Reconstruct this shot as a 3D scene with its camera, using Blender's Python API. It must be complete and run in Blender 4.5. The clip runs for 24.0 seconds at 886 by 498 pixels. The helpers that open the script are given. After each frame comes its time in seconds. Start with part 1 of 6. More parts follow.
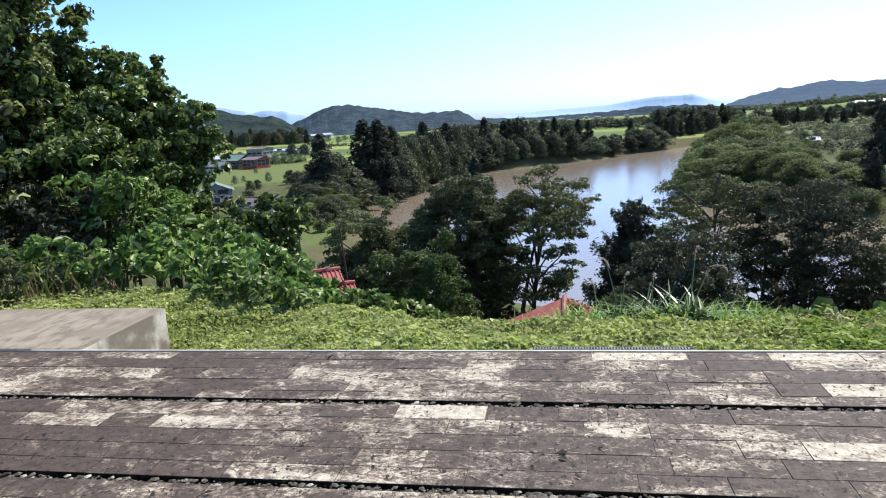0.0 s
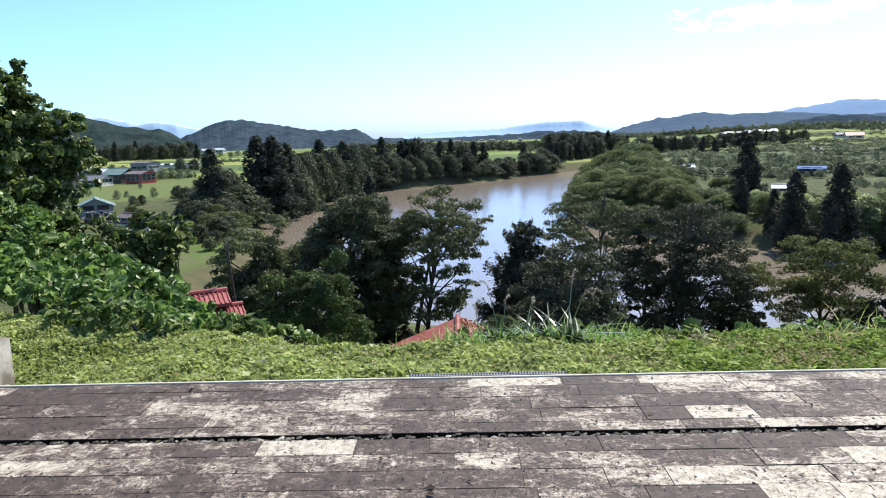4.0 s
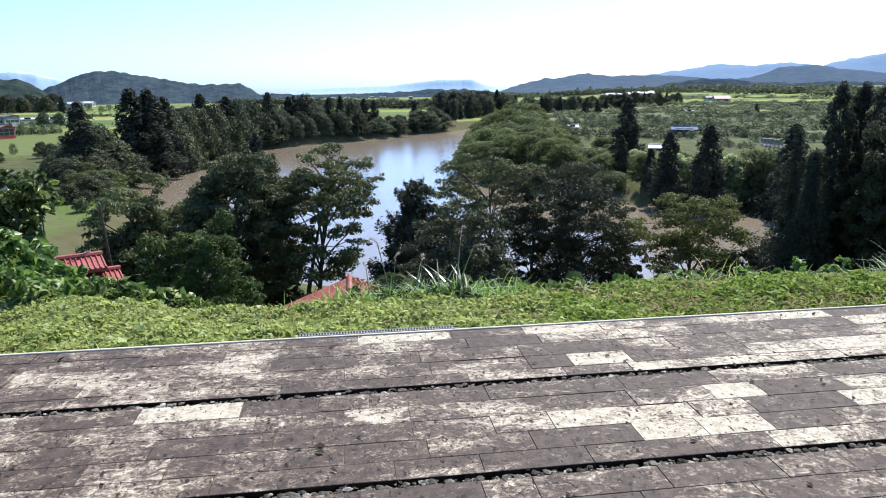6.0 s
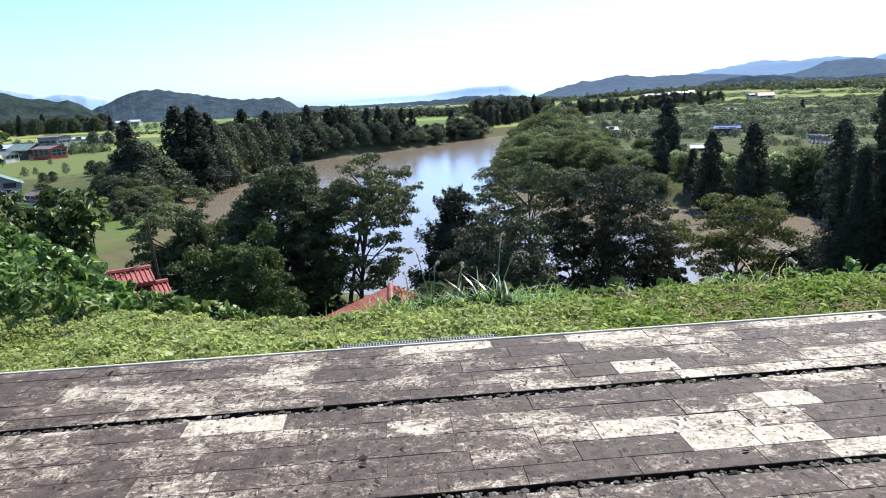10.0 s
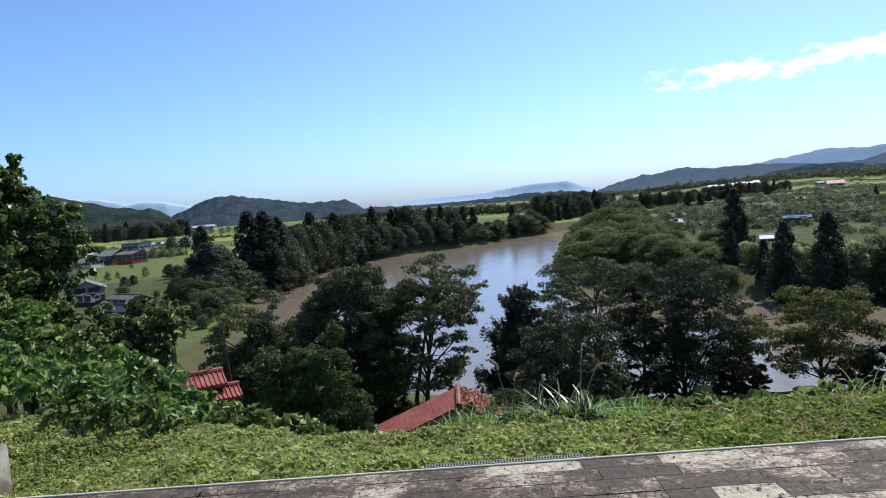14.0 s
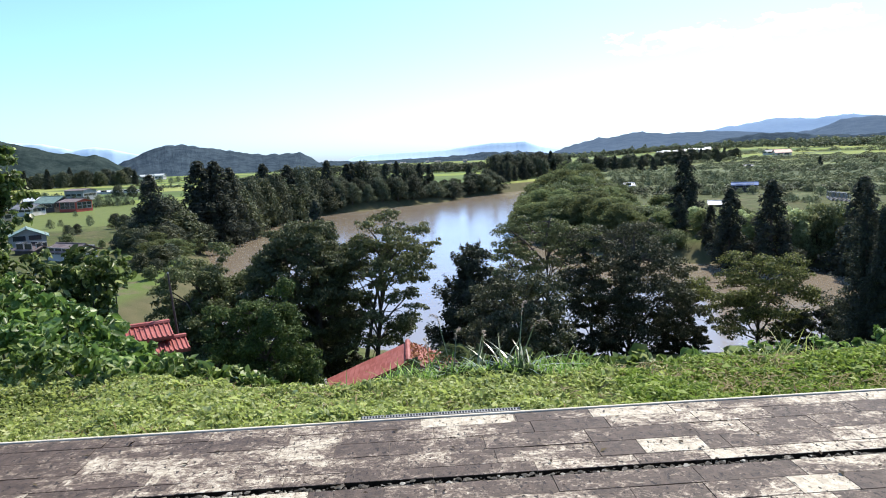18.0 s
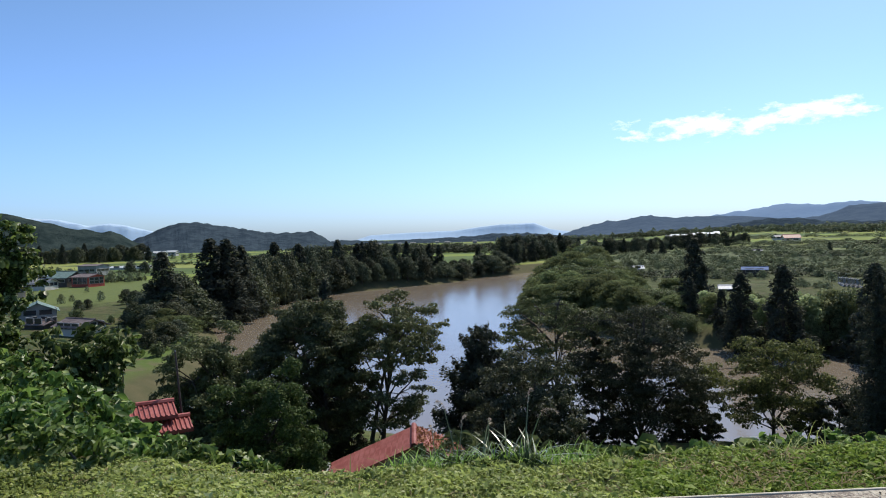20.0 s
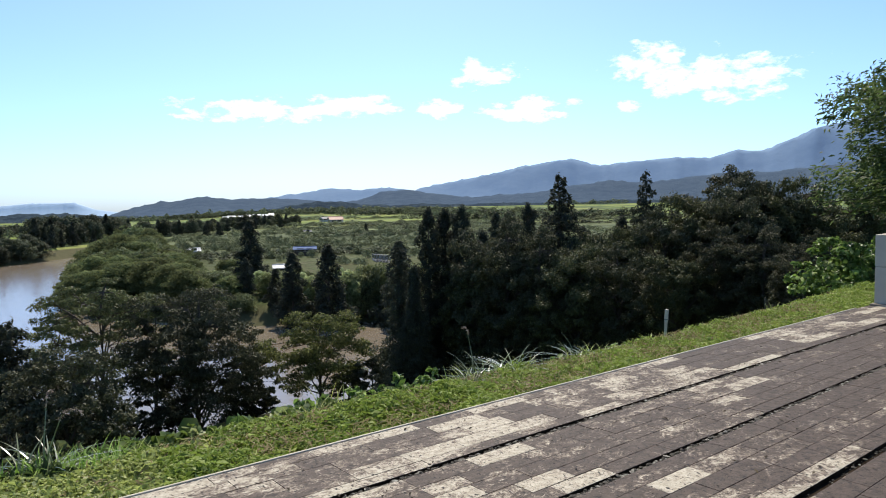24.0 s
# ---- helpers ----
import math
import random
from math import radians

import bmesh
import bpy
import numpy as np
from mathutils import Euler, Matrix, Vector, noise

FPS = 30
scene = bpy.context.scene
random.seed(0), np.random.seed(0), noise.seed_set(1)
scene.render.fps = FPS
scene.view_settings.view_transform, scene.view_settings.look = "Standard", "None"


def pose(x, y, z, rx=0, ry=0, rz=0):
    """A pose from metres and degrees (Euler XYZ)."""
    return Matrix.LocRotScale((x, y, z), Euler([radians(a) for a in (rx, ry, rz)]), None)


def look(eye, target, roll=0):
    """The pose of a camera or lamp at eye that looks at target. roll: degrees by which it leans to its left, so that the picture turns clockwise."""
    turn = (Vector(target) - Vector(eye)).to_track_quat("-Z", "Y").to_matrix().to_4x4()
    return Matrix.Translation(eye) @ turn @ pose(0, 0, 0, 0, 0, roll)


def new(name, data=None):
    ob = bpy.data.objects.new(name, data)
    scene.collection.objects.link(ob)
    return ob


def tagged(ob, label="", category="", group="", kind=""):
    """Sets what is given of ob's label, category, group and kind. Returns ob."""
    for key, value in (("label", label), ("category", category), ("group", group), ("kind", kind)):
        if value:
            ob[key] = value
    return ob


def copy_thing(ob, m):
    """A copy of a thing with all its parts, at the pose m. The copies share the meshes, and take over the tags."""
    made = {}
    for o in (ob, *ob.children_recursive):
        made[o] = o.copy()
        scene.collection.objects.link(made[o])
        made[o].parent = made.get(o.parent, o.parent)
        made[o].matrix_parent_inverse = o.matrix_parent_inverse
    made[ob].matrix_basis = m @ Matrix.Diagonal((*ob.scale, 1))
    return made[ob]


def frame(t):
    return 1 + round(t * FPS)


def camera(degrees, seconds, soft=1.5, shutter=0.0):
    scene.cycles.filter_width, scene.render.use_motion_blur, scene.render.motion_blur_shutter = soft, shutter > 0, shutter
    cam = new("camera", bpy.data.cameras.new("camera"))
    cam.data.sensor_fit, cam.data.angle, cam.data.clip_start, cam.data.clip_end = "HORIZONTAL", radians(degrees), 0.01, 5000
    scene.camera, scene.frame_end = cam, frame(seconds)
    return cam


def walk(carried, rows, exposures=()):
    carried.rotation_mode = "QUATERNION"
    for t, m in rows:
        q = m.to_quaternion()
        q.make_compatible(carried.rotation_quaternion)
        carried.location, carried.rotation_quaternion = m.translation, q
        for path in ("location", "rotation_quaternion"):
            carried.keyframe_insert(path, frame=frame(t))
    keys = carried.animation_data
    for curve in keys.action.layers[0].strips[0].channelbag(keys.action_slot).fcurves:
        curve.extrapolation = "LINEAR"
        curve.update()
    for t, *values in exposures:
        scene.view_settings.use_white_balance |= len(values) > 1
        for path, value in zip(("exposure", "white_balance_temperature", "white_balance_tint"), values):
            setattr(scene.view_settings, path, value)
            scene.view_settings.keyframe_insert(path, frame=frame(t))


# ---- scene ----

# ---------- camera ----------
cam = camera(65.79, 24.0, soft=1.0)
# seconds, eye x y z, yaw to the left, pitch, roll
PATH = [
    (0, 0.826, 0.063, 1.471, 10.14, -10.62, -3.32),
    (0.5, 0.898, 0.085, 1.500, 15.07, -9.46, -2.25),
    (1, 0.872, 0.166, 1.496, 14.03, -6.67, -2.25),
    (1.5, 0.876, 0.183, 1.497, 12.14, -5.31, -2.35),
    (3.5, 0.937, 0.205, 1.471, 4.01, -8.84, -2.13),
    (4, 0.947, 0.207, 1.472, 1.37, -9.38, -1.60),
    (4.5, 0.959, 0.210, 1.473, -0.98, -9.23, -1.20),
    (5, 0.981, 0.218, 1.471, -4.37, -9.06, -1.95),
    (5.5, 0.975, 0.221, 1.458, -7.55, -11.06, -0.78),
    (6, 0.970, 0.224, 1.456, -7.72, -12.98, -0.60),
    (6.5, 0.962, 0.220, 1.460, -5.88, -14.33, -0.92),
    (7, 0.966, 0.218, 1.464, -4.43, -14.09, -2.13),
    (7.5, 0.967, 0.217, 1.463, -4.02, -13.63, -2.09),
    (8, 0.957, 0.220, 1.461, -3.67, -13.14, -1.90),
    (8.5, 0.958, 0.224, 1.463, -3.11, -12.91, -2.37),
    (9, 0.964, 0.228, 1.459, -2.97, -12.89, -2.61),
    (9.5, 0.969, 0.225, 1.461, -3.30, -13.08, -2.80),
    (11.5, 1.004, 0.362, 1.465, -8.47, -8.08, -1.93),
    (12, 0.942, 0.259, 1.547, -7.13, -10.46, -3.95),
    (12.5, 0.936, 0.218, 1.591, -6.73, -2.58, -2.59),
    (13, 0.906, 0.130, 1.620, -6.50, -1.66, -1.62),
    (13.5, 0.896, 0.249, 1.592, -4.82, -2.99, -6.32),
    (14, 0.860, 0.243, 1.593, 0.46, -3.98, -4.23),
    (14.5, 0.887, 0.251, 1.590, -2.07, -3.32, -2.81),
    (15, 0.885, 0.230, 1.585, -3.72, -3.00, -2.78),
    (15.5, 0.913, 0.220, 1.547, -2.64, -5.35, -3.71),
    (16, 0.946, 0.223, 1.523, -3.75, -9.45, -2.51),
    (16.5, 0.927, 0.231, 1.517, -4.57, -12.15, -2.07),
    (17, 0.916, 0.209, 1.521, -1.25, -13.24, -2.57),
    (17.5, 0.940, 0.255, 1.529, -2.10, -12.90, -0.04),
    (18, 0.944, 0.256, 1.569, -3.09, -7.74, -2.36),
    (18.5, 0.929, 0.180, 1.616, -1.54, -4.22, -3.52),
    (20.5, 0.993, 0.172, 1.625, -2.82, -0.90, -1.14),
    (21, 1.035, 0.168, 1.608, -2.79, -1.29, -0.99),
    (21.5, 1.008, 0.118, 1.619, -13.95, -3.45, -1.12),
    (22, 1.015, 0.055, 1.643, -23.89, -4.75, -0.19),
    (22.5, 1.065, 0.052, 1.642, -32.88, -5.02, -0.44),
    (23, 1.086, 0.067, 1.636, -35.77, -4.76, -0.23),
    (23.5, 1.070, 0.063, 1.644, -34.70, -4.15, 0.26),
    (24, 1.090, 0.028, 1.643, -38.35, -3.44, -1.14),
]
walk(cam, [(t, pose(x, y, z, 0, 0, yaw) @ pose(0, 0, 0, 90 + pitch, 0, 0) @ pose(0, 0, 0, 0, 0, roll)) for t, x, y, z, yaw, pitch, roll in PATH],
     exposures=[(0.0, 0.75, 6700, 10), (1.0, 0.87, 6650, 10), (1.5, 0.85, 6650, 10), (3.5, 0.75, 6600, 10), (5.0, 0.82, 6550, 10), (7.0, 0.85, 6550, 10), (9.5, 0.88, 6550, 10), (11.5, 0.95, 6600, 10), (12.0, 0.92, 6650, 10),
                (12.8, 0.5, 6800, 10), (13.0, 0.4, 6850, 10), (13.5, 0.2, 6750, 10), (14.0, 0.15, 6700, 10), (15.0, 0.1, 6700, 10), (15.5, 0.2, 6750, 10), (16.0, 0.45, 6850, 10), (16.5, 0.75, 6750, 10), (17.0, 0.8, 6675, 10),
                (17.5, 0.85, 6700, 10), (18.0, 0.85, 6750, 10), (18.5, 0.7, 6750, 10), (20.5, -0.05, 6850, 10), (21.0, -0.1, 6850, 10), (21.5, 0.0, 6950, 10), (22.0, 0.12, 7050, 10), (23.0, 0.27, 7100, 10), (24.0, 0.3, 7150, 10)])

# ---------- daylight ----------
SUN_AZ, SUN_EL = 35.0, 52.0
world = bpy.data.worlds.new("daylight")
scene.world = world
world.use_nodes = True
wn, wl = world.node_tree.nodes, world.node_tree.links
wn.clear()


def wnode(kind, **values):
    n = wn.new(kind)
    for key, value in values.items():
        n.inputs[key].default_value = value
    return n


sky = wn.new("ShaderNodeTexSky")
sky.sky_type = "NISHITA"
sky.sun_disc = False
sky.sun_elevation, sky.sun_rotation = radians(SUN_EL), radians(SUN_AZ)
sky.altitude, sky.air_density, sky.dust_density, sky.ozone_density = 50, 1.0, 1.2, 4.0
# fair-weather clouds: soft streaks in a few bearings (azimuth, elevation, half width, half height in degrees)
CLOUDS = [(24.5, 7.95, 7.6, 1.15), (31.5, 8.45, 3.6, 0.9), (42.0, 10.75, 3.0, 1.2), (38.3, 8.15, 1.9, 0.9), (45.6, 7.9, 4.0, 1.0), (55.2, 11.0, 3.4, 1.5), (60.5, 9.6, 5.6, 1.9), (53.5, 7.75, 1.2, 0.5)]
coord = wn.new("ShaderNodeTexCoord")
split = wn.new("ShaderNodeSeparateXYZ")
wl.new(coord.outputs["Generated"], split.inputs[0])


def wmath(op, a, b=None, clamp=False):
    n = wn.new("ShaderNodeMath")
    n.operation, n.use_clamp = op, clamp
    for k, v in enumerate((a, b)):
        if v is None:
            continue
        if isinstance(v, (int, float)):
            n.inputs[k].default_value = v
        else:
            wl.new(v, n.inputs[k])
    return n.outputs[0]


azim = wmath("MULTIPLY", wmath("ARCTAN2", split.outputs["X"], split.outputs["Y"]), 180 / math.pi)
elev = wmath("MULTIPLY", wmath("ARCSINE", split.outputs["Z"]), 180 / math.pi)
puff = wn.new("ShaderNodeTexNoise")
puff.inputs["Scale"].default_value, puff.inputs["Detail"].default_value, puff.inputs["Roughness"].default_value = 26.0, 8.0, 0.62
flatten = wn.new("ShaderNodeMapping")
flatten.inputs["Scale"].default_value = (1.0, 1.0, 2.4)
wl.new(coord.outputs["Generated"], flatten.inputs["Vector"])
wl.new(flatten.outputs["Vector"], puff.inputs["Vector"])
cover = None
for caz, cel, cw, ch in CLOUDS:
    dx = wmath("DIVIDE", wmath("SUBTRACT", azim, caz), cw)
    dy = wmath("DIVIDE", wmath("SUBTRACT", elev, cel), ch)
    g = wmath("SUBTRACT", 1.0, wmath("ADD", wmath("MULTIPLY", dx, dx), wmath("MULTIPLY", dy, dy)))
    cover = g if cover is None else wmath("MAXIMUM", cover, g)
dense = wmath("ADD", wmath("MULTIPLY", cover, 0.5), wmath("MULTIPLY", wmath("SUBTRACT", puff.outputs["Fac"], 0.53), 2.8))
dense = wmath("MULTIPLY", wmath("MULTIPLY", dense, 1.35, True), 0.9)
tint = wnode("ShaderNodeMix")
tint.data_type = "RGBA"
wl.new(dense, tint.inputs["Factor"])
cool = wnode("ShaderNodeMix", Factor=1.0)
cool.data_type, cool.blend_type = "RGBA", "MULTIPLY"
haze = wnode("ShaderNodeMix")
haze.data_type = "RGBA"
haze.inputs["A"].default_value, haze.inputs["B"].default_value = (0.87, 1.20, 1.86, 1), (0.78, 1.0, 1.15, 1)
low = wn.new("ShaderNodeMapRange")
low.interpolation_type = "SMOOTHSTEP"
low.inputs["From Min"].default_value, low.inputs["From Max"].default_value = -2.0, 26.0
wl.new(elev, low.inputs["Value"])
wl.new(low.outputs["Result"], haze.inputs["Factor"])
wl.new(haze.outputs["Result"], cool.inputs["B"])
wl.new(sky.outputs["Color"], cool.inputs["A"])
wl.new(cool.outputs["Result"], tint.inputs["A"])
tint.inputs["B"].default_value = (13.0, 13.0, 13.2, 1)
back = wnode("ShaderNodeBackground", Strength=0.115)
wl.new(tint.outputs["Result"], back.inputs["Color"])
wout = wn.new("ShaderNodeOutputWorld")
wl.new(back.outputs[0], wout.inputs["Surface"])

lamp = bpy.data.lights.new("sun", "SUN")
lamp.energy, lamp.angle, lamp.color = 4.4, radians(0.5), (1.0, 0.95, 0.87)
sun = new("sun", lamp)
sa, se = radians(SUN_AZ), radians(SUN_EL)
sun.matrix_world = look((200 * math.sin(sa) * math.cos(se), 200 * math.cos(sa) * math.cos(se), 200 * math.sin(se)), (0, 0, 0))

# ---------- materials ----------


class Nodes:
    """A small hand for node materials."""

    def __init__(self, name):
        self.m = bpy.data.materials.new(name)
        self.m.use_nodes = True
        self.t = self.m.node_tree
        self.t.nodes.clear()
        self.out = self.t.nodes.new("ShaderNodeOutputMaterial")

    def add(self, kind, ins=None, operation="", use_clamp=False, data_type="", blend_type="", distance="", feature="", interpolation_type=""):
        n = self.t.nodes.new(kind)
        if operation:
            n.operation = operation
        if use_clamp:
            n.use_clamp = True
        if data_type:
            n.data_type = data_type
        if blend_type:
            n.blend_type = blend_type
        if distance:
            n.distance = distance
        if feature:
            n.feature = feature
        if interpolation_type:
            n.interpolation_type = interpolation_type
        for key, value in (ins or {}).items():
            if isinstance(value, bpy.types.NodeSocket):
                self.t.links.new(value, n.inputs[key])
            else:
                n.inputs[key].default_value = value
        return n

    def pos(self):
        return self.add("ShaderNodeNewGeometry").outputs["Position"]

    def local(self):
        return self.add("ShaderNodeTexCoord").outputs["Object"]

    def noise(self, vec, scale, detail=4.0, rough=0.55, distort=0.0):
        return self.add("ShaderNodeTexNoise", {"Vector": vec, "Scale": scale, "Detail": detail, "Roughness": rough, "Distortion": distort}).outputs["Fac"]

    def math(self, op, a, b=0.0, clamp=False):
        return self.add("ShaderNodeMath", {0: a, 1: b}, operation=op, use_clamp=clamp).outputs[0]

    def step(self, fac, lo, hi):
        return self.add("ShaderNodeMapRange", {"Value": fac, "From Min": lo, "From Max": hi}, interpolation_type="SMOOTHSTEP").outputs["Result"]

    def mix(self, fac, a, b, blend="MIX"):
        a = (*a, 1) if isinstance(a, tuple) and len(a) == 3 else a
        b = (*b, 1) if isinstance(b, tuple) and len(b) == 3 else b
        return self.add("ShaderNodeMix", {"Factor": fac, "A": a, "B": b}, data_type="RGBA", blend_type=blend).outputs["Result"]

    def scaled(self, vec, s):
        return self.add("ShaderNodeMapping", {"Vector": vec, "Scale": s}).outputs["Vector"]

    def finish(self, color, rough=0.8, bump=None, strength=0.3, dist=0.01, metal=0.0, spec=0.4, through_light=0.0, glow=0.0):
        ins = {"Base Color": (*color, 1) if isinstance(color, tuple) and len(color) == 3 else color, "Roughness": rough, "Metallic": metal, "Specular IOR Level": spec}
        if bump is not None:
            ins["Normal"] = self.add("ShaderNodeBump", {"Height": bump, "Strength": strength, "Distance": dist}).outputs["Normal"]
        p = self.add("ShaderNodeBsdfPrincipled", ins)
        last = p.outputs[0]
        if through_light:
            tr = self.add("ShaderNodeBsdfTranslucent", {"Color": ins["Base Color"]})
            last = self.add("ShaderNodeMixShader", {0: through_light, 1: last, 2: tr.outputs[0]}).outputs[0]
        if glow:
            p.inputs["Emission Strength"].default_value = glow
            if isinstance(ins["Base Color"], bpy.types.NodeSocket):
                self.t.links.new(ins["Base Color"], p.inputs["Emission Color"])
            else:
                p.inputs["Emission Color"].default_value = ins["Base Color"]
        self.t.links.new(last, self.out.inputs["Surface"])
        return self.m


def leaf_material(name, dark, mid, light, gloss=0.45, through_light=0.3, spec=0.35, patch=0.6, vary=0.3):
    n = Nodes(name)
    r = n.add("ShaderNodeNewGeometry").outputs["Random Per Island"]
    col = n.mix(n.step(r, 0.0, 0.7), dark, mid)
    col = n.mix(n.step(r, 0.75, 1.0), col, light)
    big = n.noise(n.pos(), patch, 3.0)
    col = n.mix(n.step(big, 0.35, 0.7), n.mix(0.45, col, dark), col)
    tree = n.add("ShaderNodeObjectInfo").outputs["Random"]
    hue = n.add("ShaderNodeHueSaturation", {"Color": col, "Hue": n.math("ADD", n.math("MULTIPLY", tree, 0.022), 0.496), "Value": n.math("ADD", n.math("MULTIPLY", tree, vary), 1.0 - vary / 2)})
    return n.finish(hue.outputs[0], gloss, spec=spec, through_light=through_light)


def plain_material(name, a, b, scale=3.0, rough=0.7, bump=0.2, fine=40.0, metal=0.0, spec=0.4, dist=0.01):
    n = Nodes(name)
    p = n.local()
    big, small = n.noise(p, scale, 4.0), n.noise(p, fine, 3.0)
    col = n.mix(n.step(big, 0.3, 0.7), a, b)
    col = n.mix(n.math("MULTIPLY", small, 0.25), col, tuple(0.5 * c for c in a))
    return n.finish(col, rough, small, bump, dist, metal, spec)


LEAF_KUDZU = leaf_material("kudzu_leaf", (0.075, 0.12, 0.026), (0.21, 0.30, 0.07), (0.52, 0.58, 0.27), 0.4, 0.5, 0.35, 1.2)
LEAF_SHRUB = leaf_material("shrub_leaf", (0.05, 0.072, 0.02), (0.153, 0.212, 0.049), (0.494, 0.551, 0.247), 0.38, 0.52, 0.4, 0.9)
# tree leaf colours are lifted and greyed to stand for haze and lens veil
LEAF_BROAD = leaf_material("broad_leaf", (0.079, 0.092, 0.043), (0.133, 0.163, 0.066), (0.259, 0.29, 0.14), 0.55, 0.38, 0.2)
LEAF_ROUND = leaf_material("round_tree_leaf", (0.051, 0.079, 0.028), (0.087, 0.136, 0.04), (0.173, 0.226, 0.08), 0.6, 0.35, 0.15)
LEAF_WILLOW = leaf_material("willow_leaf", (0.096, 0.119, 0.056), (0.152, 0.189, 0.08), (0.229, 0.25, 0.115), 0.6, 0.42, 0.18, 0.1, 0.5)
LEAF_CONIFER = leaf_material("conifer_needles", (0.047, 0.053, 0.043), (0.064, 0.074, 0.051), (0.107, 0.121, 0.068), 0.75, 0.25, 0.12)
LEAF_FAR = leaf_material("far_leaf", (0.06, 0.071, 0.045), (0.092, 0.107, 0.059), (0.147, 0.155, 0.084), 0.7, 0.18, 0.15, 0.05, 0.9)
LEAF_ORCHARD = leaf_material("orchard_leaf", (0.138, 0.158, 0.09), (0.205, 0.232, 0.128), (0.276, 0.301, 0.169), 0.8, 0.2, 0.1, 0.05)
LEAF_BAMBOO = leaf_material("bamboo_leaf", (0.251, 0.293, 0.149), (0.418, 0.46, 0.236), (0.554, 0.58, 0.346), 0.6, 0.68, 0.15, 0.15, 0.6)
DEAD_LEAF = leaf_material("dead_leaf", (0.02, 0.014, 0.009), (0.05, 0.035, 0.022), (0.16, 0.12, 0.07), 0.8, 0.1, 0.2)
LEAF_FEATHER = leaf_material("feathery_leaf", (0.052, 0.078, 0.028), (0.098, 0.138, 0.043), (0.184, 0.23, 0.081), 0.5, 0.5, 0.2)
# shade of backlit and overhung foliage is put into this darker leaf colour
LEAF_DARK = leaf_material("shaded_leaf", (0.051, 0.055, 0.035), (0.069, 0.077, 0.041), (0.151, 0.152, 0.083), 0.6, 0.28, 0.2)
LEAF_OLIVE = leaf_material("olive_leaf", (0.065, 0.08, 0.031), (0.155, 0.178, 0.056), (0.335, 0.35, 0.139), 0.6, 0.5, 0.18, 0.6)
# sun on the point's crowns is put into this paler leaf colour
LEAF_POINT = leaf_material("thicket_leaf", (0.12, 0.142, 0.064), (0.17, 0.195, 0.082), (0.24, 0.262, 0.117), 0.8, 0.55, 0.1, 0.08, 0.5)
LEAF_SLOPE = leaf_material("slope_leaf", (0.057, 0.067, 0.036), (0.087, 0.1, 0.045), (0.181, 0.184, 0.084), 0.6, 0.3, 0.2)
LEAF_LAWN = leaf_material("lawn_weed", (0.22, 0.27, 0.085), (0.47, 0.54, 0.155), (0.72, 0.74, 0.4), 0.55, 0.5, 0.25, 3.5)
LEAF_MOWN = leaf_material("mown_grass", (0.14, 0.215, 0.036), (0.31, 0.42, 0.088), (0.54, 0.62, 0.25), 0.6, 0.45, 0.2, 3.0)
LEAF_REED = leaf_material("reed_blade", (0.1, 0.135, 0.05), (0.285, 0.323, 0.18), (0.663, 0.663, 0.578), 0.28, 0.35, 0.8)
PLUME = leaf_material("reed_plume", (0.262, 0.21, 0.18), (0.36, 0.307, 0.262), (0.48, 0.44, 0.384), 0.8, 0.4, 0.1)
RUST_LEAF = leaf_material("withered_creeper", (0.20, 0.075, 0.04), (0.34, 0.15, 0.075), (0.46, 0.27, 0.15), 0.8, 0.3, 0.2)
DRY_LEAF = leaf_material("dry_grass", (0.20, 0.15, 0.07), (0.30, 0.24, 0.12), (0.40, 0.34, 0.2), 0.8, 0.3, 0.2)
BARK = plain_material("bark", (0.06, 0.05, 0.04), (0.11, 0.095, 0.075), 2.0, 0.9, 0.6, 18.0)


